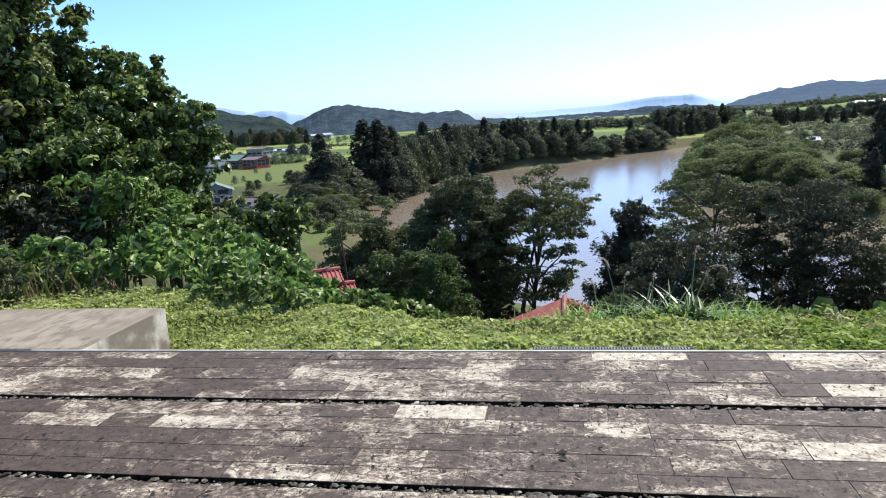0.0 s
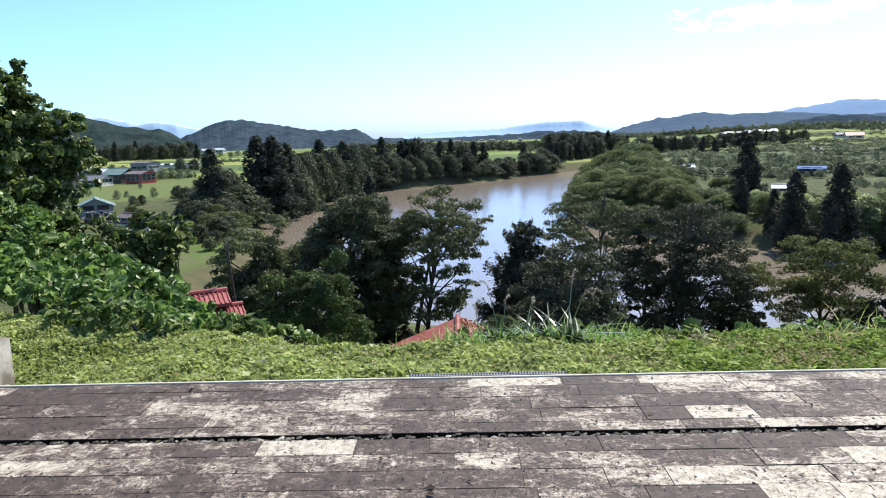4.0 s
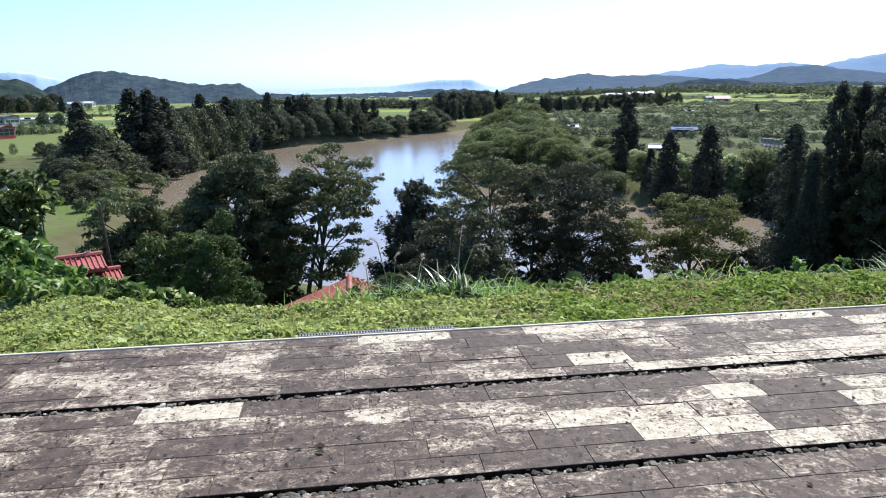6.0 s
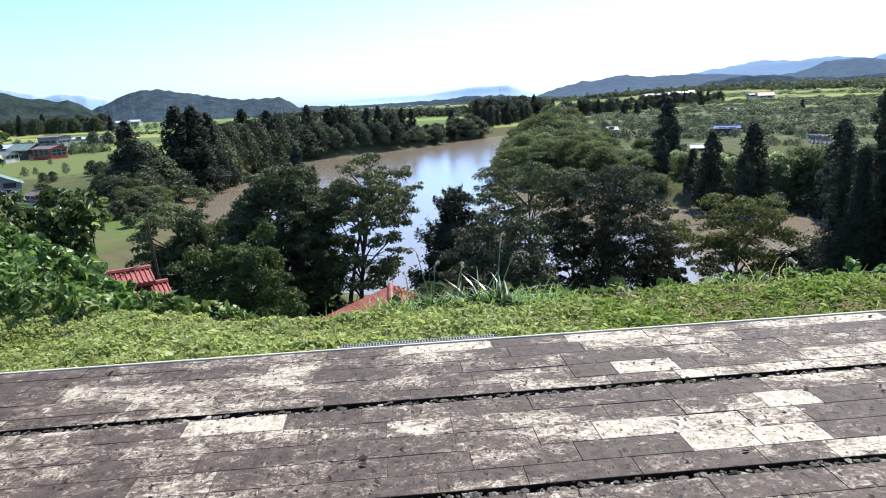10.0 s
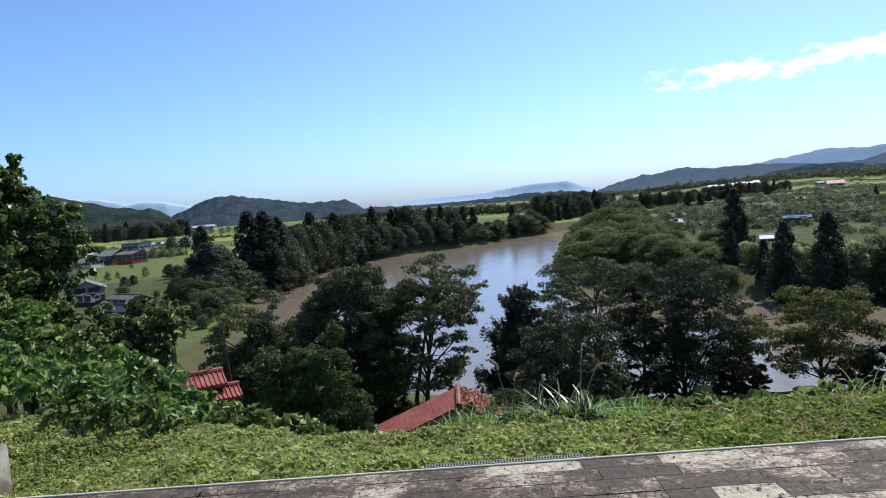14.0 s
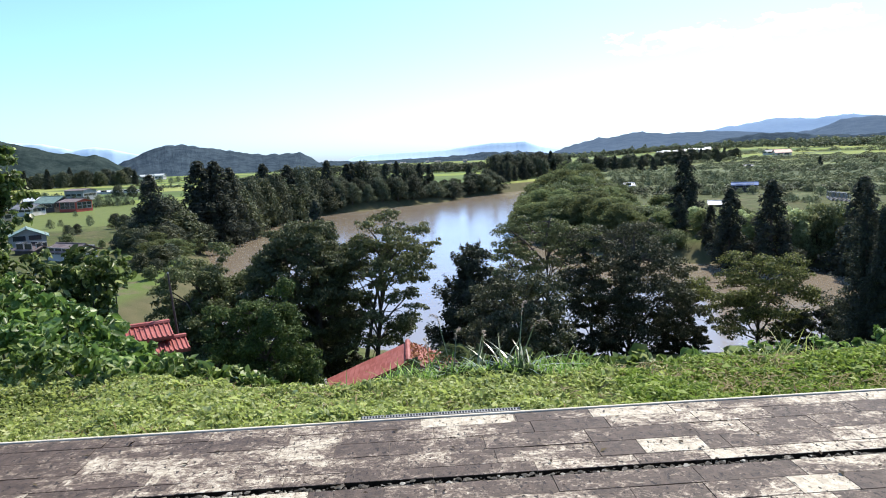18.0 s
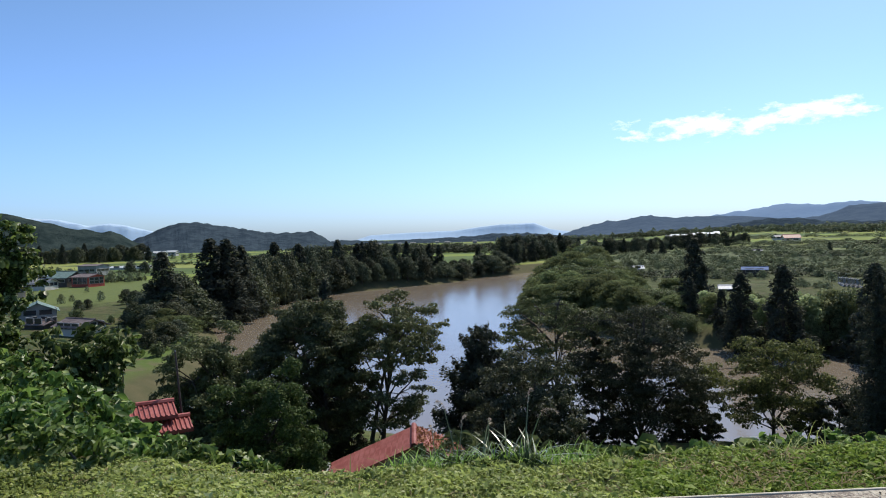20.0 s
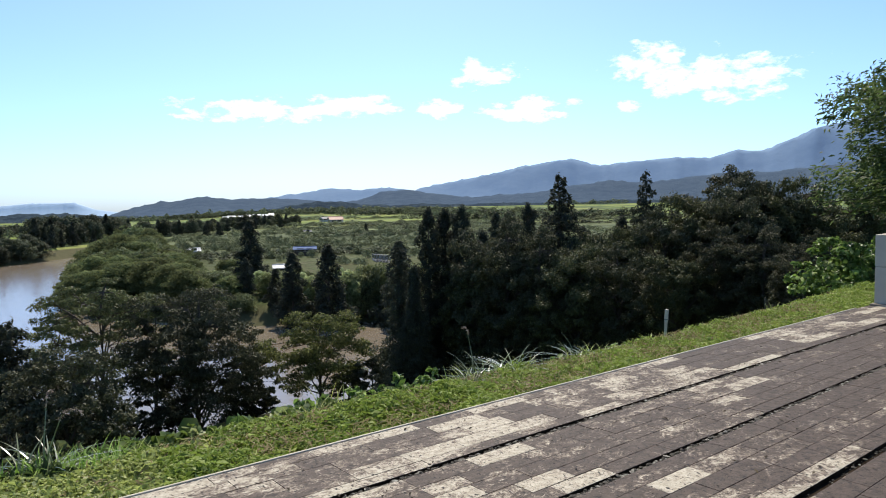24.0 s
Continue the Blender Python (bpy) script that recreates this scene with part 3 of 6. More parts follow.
ii, jj = np.meshgrid(np.arange(len(RINGS) - 1), np.arange(nt), indexing="ij")
i0, i1 = ii * nt + jj, ii * nt + (jj + 1) % nt
gf = np.stack([i0, i0 + nt, i1 + nt, i1], -1).reshape(-1, 4)
me = bpy.data.meshes.new("ground")
me.vertices.add(len(gv))
me.vertices.foreach_set("co", gv.astype(np.float32).ravel())
me.loops.add(gf.size)
me.loops.foreach_set("vertex_index", gf.astype(np.int32).ravel())
me.polygons.add(len(gf))
me.polygons.foreach_set("loop_start", np.arange(0, gf.size, 4, dtype=np.int32))
me.polygons.foreach_set("use_smooth", np.ones(len(gf), bool))
me.materials.append(GROUND)
me.update(calc_edges=True)
me.flip_normals() if me.polygons[5000].normal.z < 0 else None
ground = tagged(new("ground", me), "grassy hillside falling to a river plain of green fields", "ground", kind="structure")

# the river: one level sheet that shows wherever the land is lower
wv = [(-75, 30, WATER_Z), (200, 30, WATER_Z), (200, -30, WATER_Z), (100, -30, WATER_Z), (60, 30, WATER_Z), (120, 330, WATER_Z), (-75, 330, WATER_Z), (200, 330, WATER_Z)]
water = tagged(new("water", mesh_from("water", wv, [(0, 4, 5, 6), (4, 3, 2, 1), (4, 1, 7, 5)], WATER)), "broad muddy brown river reflecting a pale sky", "river", kind="structure")


def ridge(name, label, profile, dist, depth, base, material, rough=1.0, seed=0.0, steps=220):
    """A forested ridge: a skyline of (azimuth, elevation) at a distance, with slopes on both sides."""
    azs = np.linspace(profile[0][0], profile[-1][0], steps)
    els = np.interp(azs, [p[0] for p in profile], [p[1] for p in profile])
    across = [(-1.0, 0.0), (-0.75, 0.18), (-0.5, 0.42), (-0.28, 0.72), (-0.12, 0.92), (0.0, 1.0), (0.3, 0.6), (1.0, 0.0)]
    v = []
    for az, el in zip(azs, els):
        top = EYE[2] + dist * math.tan(radians(el))
        for off, share in across:
            d = dist + off * depth
            x, y = spot(az, d)
            wob = noise.noise(Vector((x * 0.012, y * 0.012, seed))) * 0.10 + noise.noise(Vector((x * 0.05, y * 0.05, seed + 3))) * 0.05
            z = base + (top - base) * min(1.0, share * (1 + (wob if share not in (0.0, 1.0) else 0)))
            if share > 0:
                z += rough * (noise.noise(Vector((x * 0.09, y * 0.09, seed))) + 0.15 * noise.noise(Vector((x * 0.3, y * 0.3, seed))))
            v.append((x, y, z))
    n = len(across)
    f = [(a * n + b, (a + 1) * n + b, (a + 1) * n + b + 1, a * n + b + 1) for a in range(steps - 1) for b in range(n - 1)]
    me = mesh_from(name, v, f, material)
    me.polygons.foreach_set("use_smooth", np.ones(len(f), bool))
    return tagged(new(name, me), label, "hill", kind="structure")


ridge("hill_west", "dark forested ridge above the village", [(-75, 4.0), (-45, 3.4), (-33, 2.9), (-30, 2.47), (-28.7, 2.19), (-26.6, 1.54), (-24.8, 1.16), (-23.3, 1.10), (-21.9, 0.49), (-21.0, -0.1), (-20.0, -0.9)], 700, 130, -11.5, HILL_NEAR, 2.4, 1.0, 420)
ridge("hill_centre", "long wooded hill behind the rice fields", [(-23.5, -0.6), (-22.2, 0.1), (-21.3, 0.61), (-20.3, 0.98), (-19.3, 1.45), (-18.3, 1.66), (-17.3, 1.70), (-16, 1.5), (-14.7, 1.28), (-13, 0.95), (-11.3, 0.64), (-9.6, 0.7), (-8.2, 0.78), (-7.1, 0.11), (-6.2, -0.55)], 1150, 220, -12, HILL_MID, 2.4, 5.0, 420)
ridge("hill_plain_woods", "low line of woods along the far plain", [(-8, -0.4), (-5.8, -0.02), (-4, -0.2), (-2, -0.2), (1.7, -0.1), (5, -0.02), (6.9, 0.2), (8, 0.1), (9.7, 0.15), (12, -0.1), (15, -0.2), (20, -0.25), (26, -0.1)], 1500, 120, -13, HILL_MID, 3.0, 9.0)
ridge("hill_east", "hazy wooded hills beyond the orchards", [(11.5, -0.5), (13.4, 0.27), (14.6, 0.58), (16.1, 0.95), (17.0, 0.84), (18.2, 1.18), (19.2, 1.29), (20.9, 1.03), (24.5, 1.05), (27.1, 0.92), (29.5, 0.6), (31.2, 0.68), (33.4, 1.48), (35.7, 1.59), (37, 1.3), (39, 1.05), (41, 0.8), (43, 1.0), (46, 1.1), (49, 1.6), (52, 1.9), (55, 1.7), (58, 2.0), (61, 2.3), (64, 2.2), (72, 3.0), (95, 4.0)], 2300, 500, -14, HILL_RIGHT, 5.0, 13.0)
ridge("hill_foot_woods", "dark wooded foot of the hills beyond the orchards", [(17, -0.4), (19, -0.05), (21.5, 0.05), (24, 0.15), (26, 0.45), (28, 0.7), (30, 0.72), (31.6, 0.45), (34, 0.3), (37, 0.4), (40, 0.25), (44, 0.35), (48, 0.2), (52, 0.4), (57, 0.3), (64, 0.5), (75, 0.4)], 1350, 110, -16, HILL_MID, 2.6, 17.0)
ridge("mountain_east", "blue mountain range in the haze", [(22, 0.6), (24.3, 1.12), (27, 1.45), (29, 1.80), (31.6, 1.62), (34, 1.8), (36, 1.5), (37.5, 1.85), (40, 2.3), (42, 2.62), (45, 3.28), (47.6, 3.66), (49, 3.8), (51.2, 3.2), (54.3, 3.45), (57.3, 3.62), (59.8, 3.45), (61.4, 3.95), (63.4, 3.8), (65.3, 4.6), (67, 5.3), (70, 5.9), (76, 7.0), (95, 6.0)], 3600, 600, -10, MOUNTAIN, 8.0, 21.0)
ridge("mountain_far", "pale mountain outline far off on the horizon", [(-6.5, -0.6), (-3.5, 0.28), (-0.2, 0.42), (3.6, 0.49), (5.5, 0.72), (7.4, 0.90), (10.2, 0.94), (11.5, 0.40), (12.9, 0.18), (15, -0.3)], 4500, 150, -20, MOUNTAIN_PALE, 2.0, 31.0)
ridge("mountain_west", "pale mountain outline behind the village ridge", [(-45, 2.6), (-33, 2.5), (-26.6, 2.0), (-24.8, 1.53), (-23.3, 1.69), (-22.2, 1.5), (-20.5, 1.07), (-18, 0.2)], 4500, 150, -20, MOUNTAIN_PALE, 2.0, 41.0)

# ---------- trees ----------


def broad_tree(name, label, height, width, seed, leaf=0.16, count=26000, material=LEAF_BROAD, clusters=80, bare=0.2, lean=0.0, group="riverside trees", flat=0.62, full=0.45, top=0.5, stems=1):
    """A broadleaf tree: one or more trunks rising into a domed crown, forking limbs, and leaf clumps mostly in the outer shell."""
    r = np.random.default_rng(seed)
    root = thing(name, label, "tree", group)
    v, f = [], []
    foot = height * bare
    mid_z = foot + (height - foot) * top
    thick = 0.012 * height + 0.05
    trunks = []
    for s in range(stems):
        a = r.uniform(0, 6.28)
        spread = 0.0 if stems == 1 else width * 0.10
        bend = r.normal(size=(4, 2)) * width * 0.02
        line = [((spread * (0.3 + t)) * math.cos(a + s * 6.28 / stems) + bend[k][0] * (k > 0) + lean * t, (spread * (0.3 + t)) * math.sin(a + s * 6.28 / stems) + bend[k][1] * (k > 0), -0.5 + (height * 0.8 + 0.5) * t) for k, t in enumerate((0.0, 0.33, 0.66, 1.0))]
        tube(v, f, line, [thick, thick * 0.75, thick * 0.42, 0.03], 8)
        trunks.append(line)

    def stem_at(line, z):
        t = min(1.0, max(0.0, (z + 0.5) / (height * 0.8 + 0.5))) * 3
        k = min(2, int(t))
        return tuple(line[k][j] + (line[k + 1][j] - line[k][j]) * (t - k) for j in range(3))

    clumps, limbs = [], []
    for k in range(clusters):
        c = 1 - 1.92 * (k + 0.5) / clusters
        a = k * 2.399 + r.uniform(-0.45, 0.45)
        ring = math.sqrt(max(0.0, 1 - c * c))
        bulge = 1 + 0.16 * math.sin(2 * a + seed) + 0.12 * math.sin(3 * a + 2 * seed) + 0.10 * math.sin(5 * c + a + seed)
        out = (full + (1 - full) * r.random() ** 0.6) * bulge
        size = width * r.uniform(0.06, 0.10)
        z = mid_z + c * out * ((height - mid_z) if c > 0 else (mid_z - foot)) * 0.95
        up = max(0.0, z / height)
        x, y = lean * up + (width * 0.5 - size) * ring * out * math.cos(a), (width * 0.5 - size) * ring * out * math.sin(a)
        clumps.append((x, y, z, size, size * flat * r.uniform(0.75, 1.3)))
        for _ in range(3):
            q = unit(r.normal(size=3) * np.array([1, 1, 0.5]) + np.array([math.cos(a), math.sin(a), 0.0]) * 0.4)
            s = size * r.uniform(0.4, 0.65)
            clumps.append((x + q[0] * size * 1.2, y + q[1] * size * 1.2, z + q[2] * size * 0.9, s, s * flat))
        line = trunks[k % stems]
        if k % 4 == 0:
            reach = math.hypot(x - lean * up, y)
            start = stem_at(line, max(min(foot, height * 0.25) * 0.85, z - reach * r.uniform(0.8, 1.2)))
            mid = (start[0] + (x - start[0]) * 0.5, start[1] + (y - start[1]) * 0.5, start[2] + (z - start[2]) * 0.62 + 0.03 * height * r.normal())
            tube(v, f, [start, mid, (x, y, z)], [thick * 0.42, thick * 0.27, 0.02], 5)
            limbs.append(mid)
        elif limbs:
            m = min(limbs, key=lambda q: (q[0] - x) ** 2 + (q[1] - y) ** 2 + (q[2] - z) ** 2)
            tube(v, f, [m, (m[0] * 0.4 + x * 0.6, m[1] * 0.4 + y * 0.6, m[2] * 0.5 + z * 0.5 + 0.02 * height), (x, y, z)], [thick * 0.2, thick * 0.11, 0.012], 4)
    part("trunk", mesh_from("trunk", v, f, BARK), root)
    area = sum(c[3] * (c[3] + c[4]) * 6.3 for c in clumps)
    p, n = crown_points(clumps, count / area, r, 0.45, 0.7)
    part("crown", quads_mesh("crown", leaves(p, n, leaf, 0.5, 0.65, r=r), material), root)
    return root


def cedar_column(name, label, height, width, seed, leaf=0.3, count=9000, material=LEAF_CONIFER, group="conifers", power=0.5, lobes=90, low=0.05):
    """A Japanese cedar: straight trunk under a dense column of rounded, drooping sprays that narrows to a blunt tip."""
    r = np.random.default_rng(seed)
    root = thing(name, label, "tree", group)
    v, f = [], []
    tube(v, f, [(0, 0, -0.5), (0.04, 0, height * 0.5), (0, 0.03, height * 0.97)], [height * 0.018, height * 0.011, 0.02], 7)
    clumps = []
    for k in range(lobes):
        t = low + (1 - low) * ((k + 0.5) / lobes) ** 1.05
        a = k * 2.399 + r.normal() * 0.5
        wide = width * 0.5 * min(1.0, 0.55 + 2.2 * t) * (1 - t) ** power * (1 + 0.16 * math.sin(9 * t + seed + 2 * a) + 0.12 * math.sin(23 * t + seed))
        s = width * r.uniform(0.10, 0.17) * (0.45 + 0.55 * (1 - t))
        reach = max(0.0, wide - s * 0.7) * r.uniform(0.55, 1.08)
        x, y, z = reach * math.cos(a), reach * math.sin(a), height * t * 0.985
        clumps.append((x, y, z, s, s * r.uniform(0.9, 1.5)))
        tube(v, f, [(0, 0, z + 0.1 * reach), (x, y, z)], [0.004 * height * (1.2 - t), 0.01], 4)
    part("trunk", mesh_from("trunk", v, f, BARK), root)
    area = sum(c[3] * (c[3] + c[4]) * 6.3 for c in clumps)
    p, n = crown_points(clumps, count / area, r, 0.5, 0.45)
    way = np.tile([0, 0, -0.55], (len(p), 1)) + unit(n)
    part("crown", quads_mesh("crown", leaves(p, n, leaf, 0.42, 0.6, way, r=r), material), root)
    return root


def conifer(name, label, height, width, seed, leaf=0.3, count=9000, material=LEAF_CONIFER, group="conifers", low=0.04, power=0.7, branches=110, droop=0.32):
    """A conifer: straight trunk and single drooping branches of uneven length, each carrying sprays of needles."""
    r = np.random.default_rng(seed)
    root = thing(name, label, "tree", group)
    v, f = [], []
    tube(v, f, [(0, 0, -0.5), (0.04, 0, height * 0.5), (0, 0.03, height * 0.97)], [height * 0.02, height * 0.011, 0.02], 7)
    at = low + (0.985 - low) * ((np.arange(branches) + 0.5) / branches) ** 1.15
    turn = np.arange(branches) * 2.399 + r.normal(size=branches) * 0.5
    swell = 1 + 0.22 * np.sin(at * 17 + seed) + 0.18 * np.sin(turn * 2 + seed)
    long = width * 0.5 * (1 - at) ** power * r.uniform(0.5, 1.12, branches) * swell + 0.02 * height
    each = (count * (long ** 1.3) / (long ** 1.3).sum()).astype(int) + 12
    pts, nor, way = [], [], []
    for t, a, ln, n in zip(at.tolist(), turn.tolist(), long.tolist(), each.tolist()):
        out, side = np.array([math.cos(a), math.sin(a), 0]), np.array([-math.sin(a), math.cos(a), 0])
        sag = droop * r.uniform(0.4, 1.4)
        tube(v, f, [(0, 0, t * height), tuple(out * ln * 0.9 + np.array([0, 0, t * height - ln * sag * 0.75]))], [0.004 * height * (1.2 - t), 0.01], 4)
        s = r.random(n) ** 0.65
        wide = (0.07 + 0.55 * s * (1.08 - s)) * ln
        c = out * (ln * s)[:, None] + side * (r.normal(size=n) * wide * 0.5)[:, None]
        c[:, 2] = t * height - ln * sag * s + ln * 0.16 * s * s + r.normal(size=n) * (0.05 * ln + 0.05) - 0.06 * ln * r.random(n) ** 2
        pts.append(c)
        nor.append(np.tile([0, 0, 1.0], (n, 1)) + 0.4 * out)
        way.append(np.tile(out + np.array([0, 0, -0.35]), (n, 1)) + side * np.sign(r.normal(size=(n, 1))) * 0.6)
    part("trunk", mesh_from("trunk", v, f, BARK), root)
    part("crown", quads_mesh("crown", leaves(np.concatenate(pts), np.concatenate(nor), leaf, 0.36, 0.8, np.concatenate(way), r=r), material), root)
    return root


def lumpy_tree(name, label, height, width, seed, leaf, count, material=LEAF_FAR, group="far trees", squat=1.0, lobes=30):
    """A tree seen from afar: short trunk, domed crown of piled clumps down to near the ground."""
    r = np.random.default_rng(seed)
    root = thing(name, label, "tree", group)
    v, f = [], []
    tube(v, f, [(0, 0, -0.6), (0, 0, height * 0.6)], [height * 0.03, height * 0.012], 6)
    clumps = []
    for k in range(lobes):
        a, up = k * 2.399 + r.normal() * 0.3, (k + 0.5) / lobes
        reach = width * 0.36 * math.sqrt(max(0.0, 1 - up ** 2.4)) * r.uniform(0.45, 1.05) * (1 + 0.15 * math.sin(2 * a + seed))
        s = width * r.uniform(0.13, 0.21)
        clumps.append((reach * math.cos(a), reach * math.sin(a), height * (0.10 + 0.78 * up), s, s * squat * 0.85))
    area = sum(c[3] * (c[3] + c[4]) * 6.3 for c in clumps)
    p, n = crown_points(clumps, count / area, r, 0.6, 0.5)
    part("trunk", mesh_from("trunk", v, f, BARK), root)
    part("crown", quads_mesh("crown", leaves(p, n, leaf, 0.7, 0.55, r=r), material), root)
    return root


def stand(ob, x, y, z=None, turn=0.0, scale=1.0, wide=1.0):
    """Sets a built thing on the ground."""
    ob.matrix_basis = pose(x, y, ground_z(x, y) if z is None else z, 0, 0, turn) @ Matrix.Diagonal((scale * wide, scale * wide, scale, 1))
    return ob


def plant(ob, x, y, turn=0.0, scale=1.0, wide=1.0):
    """A copy of a built thing, on the ground."""
    m = pose(x, y, ground_z(x, y), 0, 0, turn) @ Matrix.Diagonal((scale * wide, scale * wide, scale, 1))
    c = copy_thing(ob, pose(0, 0, 0))
    c.matrix_basis = m
    return c


def tall(az, d, el):
    """The height of a tree at that bearing and distance whose top shows at that elevation."""
    x, y = spot(az, d)
    return EYE[2] + d * math.tan(radians(el)) - ground_z(x, y)


# big trees along the near bank
def near_tree(az, d, el, width, seed, label, **kw):
    h = tall(az, d, el)
    return stand(broad_tree("broadleaf_tree", label, h, width, seed, **kw), *spot(az, d))


near_tree(-8.4, 34, -4.5, 6.8, 11, "large dark broadleaf tree with a dense domed crown by the river", count=80000, leaf=0.15, clusters=120, bare=0.12, material=LEAF_SLOPE, stems=3, full=0.5, flat=0.55, top=0.62)
near_tree(-3.9, 33, -4.9, 5.8, 12, "broadleaf tree with forked bare trunk and open drooping crown", count=32000, leaf=0.15, clusters=84, bare=0.12, lean=1.5, stems=2, full=0.6, top=0.66, flat=0.5)
near_tree(-16.3, 36, -6.8, 6.4, 13, "low spreading broadleaf tree on the river bank", count=64000, leaf=0.15, clusters=120, bare=0.04, full=0.35, flat=0.55)
near_tree(11.6, 47, -5.0, 7.6, 14, "broadleaf tree with flat layered crown on the river bank", count=27000, leaf=0.16, clusters=70, bare=0.2, flat=0.45, full=0.6, top=0.7, material=LEAF_BROAD)
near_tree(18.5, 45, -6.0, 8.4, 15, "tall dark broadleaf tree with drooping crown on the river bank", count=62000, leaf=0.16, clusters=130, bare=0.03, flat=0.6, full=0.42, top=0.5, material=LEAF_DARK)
near_tree(28.1, 45, -8.0, 7.4, 16, "small broadleaf tree with yellowish green open crown", count=25000, leaf=0.17, clusters=60, bare=0.12, material=LEAF_OLIVE, flat=0.62, full=0.45, top=0.48)
near_tree(8.6, 46, -7.4, 5.4, 17, "low river-bank tree with thin pale branches", count=14000, leaf=0.16, clusters=50, bare=0.05, flat=0.5, full=0.6)
near_tree(15.4, 46, -6.6, 3.4, 18, "slim dark tree between larger crowns", count=22000, leaf=0.16, clusters=50, bare=0.04, material=LEAF_DARK)
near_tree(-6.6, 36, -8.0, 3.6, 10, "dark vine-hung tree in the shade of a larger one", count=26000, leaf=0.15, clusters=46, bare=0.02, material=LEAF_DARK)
near_tree(22.6, 47, -9.6, 4.4, 20, "low open tree with trailing branches over the water", count=14000, leaf=0.16, clusters=46, bare=0.04, material=LEAF_SLOPE, full=0.6)
bank_bush = broad_tree("bank_bush", "dark leafy bush on the river bank", 2.6, 3.2, 19, 0.15, 9000, LEAF_DARK, 26, 0.02, group="bank bushes", flat=0.6)
stand(bank_bush, *spot(14.0, 45), None, 0, 0.8)
for k, (az, d, sc) in enumerate([(-12.6, 38, 1.0), (-10.0, 37, 1.0), (-8.0, 36, 1.1), (-5.6, 35, 0.8), (10.4, 44, 0.7), (17.0, 44, 0.9), (21.6, 46, 0.8), (23.4, 45, 0.7), (30.4, 45, 0.8), (32.4, 43, 1.1), (34.4, 43, 1.2), (-15.0, 39, 0.9), (-18.0, 39, 0.9), (-20.4, 38, 0.7)]):
    plant(bank_bush, *spot(az, d), 67 * k, sc, 1.0 + 0.2 * math.sin(k))
# rounded bushy trees just below the lookout
stand(broad_tree("round_tree", "dense rounded deep green young tree", tall(-12.1, 23, -9.5), 4.0, 21, 0.11, 52000, LEAF_ROUND, 100, 0.03, flat=0.75, top=0.45, full=0.35), *spot(-12.1, 23))
stand(broad_tree("round_tree", "rounded olive green bush below the slope", tall(9.6, 26, -10.2), 4.8, 22, 0.13, 44000, LEAF_DARK, 110, 0.03, flat=0.75, top=0.45, full=0.35), *spot(9.6, 26))
stand(conifer("dark_conifer", "small dark ragged conifer before the river", tall(5.4, 33, -7.6), 5.0, 23, 0.2, 30000, power=0.5, branches=150, droop=-0.35), *spot(5.4, 33))
stand(cedar_column("dark_conifer", "dark conifer tip behind the large tree", tall(-7.3, 42, -3.0), 3.2, 24, 0.22, 9000, power=0.6), *spot(-7.3, 42))

# dark conifers and mixed trees at the east end of the slope
ced_a = cedar_column("tall_cedar", "tall dark cedar with dense drooping branches", 15.0, 4.6, 31, 0.22, 34000, group="cedars by the slope", power=0.42, lobes=130)
ced_b = cedar_column("tall_cedar", "tall dark cedar with ragged top", 14.0, 7.0, 32, 0.22, 36000, group="cedars by the slope", power=0.95, lobes=150)
ced_c = conifer("tall_cedar", "tall dark cedar with a ragged pointed top", 14.0, 8.0, 33, 0.24, 26000, group="cedars by the slope", power=0.85, branches=180)
first = {id(ced_a): True, id(ced_b): True, id(ced_c): True}


def cedar(src, az, d, el, turn, wide=1.0):
    h = tall(az, d, el)
    base = 15.0 if src is ced_a else 14.0
    x, y = spot(az, d)
    if first.pop(id(src), None):
        src.matrix_basis = pose(x, y, ground_z(x, y), 0, 0, turn) @ Matrix.Diagonal((wide * h / base, wide * h / base, h / base, 1))
    else:
        plant(src, x, y, turn, h / base, wide)


for src, az, el, d, wide in [(ced_c, 35.0, -2.8, 36, 0.8), (ced_a, 37.5, 0.2, 37, 0.85), (ced_a, 38.9, 0.15, 38, 0.9), (ced_a, 40.3, 0.35, 37, 0.85), (ced_b, 42.0, -1.8, 39, 1.0), (ced_c, 48.4, 3.0, 37, 1.0), (ced_a, 45.7, 0.4, 52, 0.8), (ced_b, 50.4, -1.8, 39, 1.0),
                             (ced_c, 55.2, 3.0, 42, 0.75), (ced_a, 53.4, -0.8, 39, 1.0), (ced_b, 57.4, -0.6, 40, 1.0), (ced_a, 44.6, -1.6, 37, 1.1), (ced_b, 36.2, -4.6, 34, 1.0)]:
    cedar(src, az, d, el, az * 31, wide)
mix_a = broad_tree("slope_tree", "dark broadleaf tree crowded among cedars", 13.0, 8.6, 41, 0.2, 56000, LEAF_DARK, 100, 0.06, group="mixed trees by the slope", flat=0.8, full=0.5, top=0.5)
mix_b = broad_tree("slope_tree", "broadleaf tree with lumpy olive crown among cedars", 12.0, 8.0, 42, 0.19, 54000, LEAF_SLOPE, 96, 0.06, group="mixed trees by the slope", flat=0.85, full=0.5, top=0.5)
stand(mix_a, *spot(43.8, 35), None, 0, tall(43.8, 35, -0.9) / 13, 0.8)
stand(mix_b, *spot(52.0, 36), None, 0, tall(52.0, 36, -0.9) / 12, 0.9)
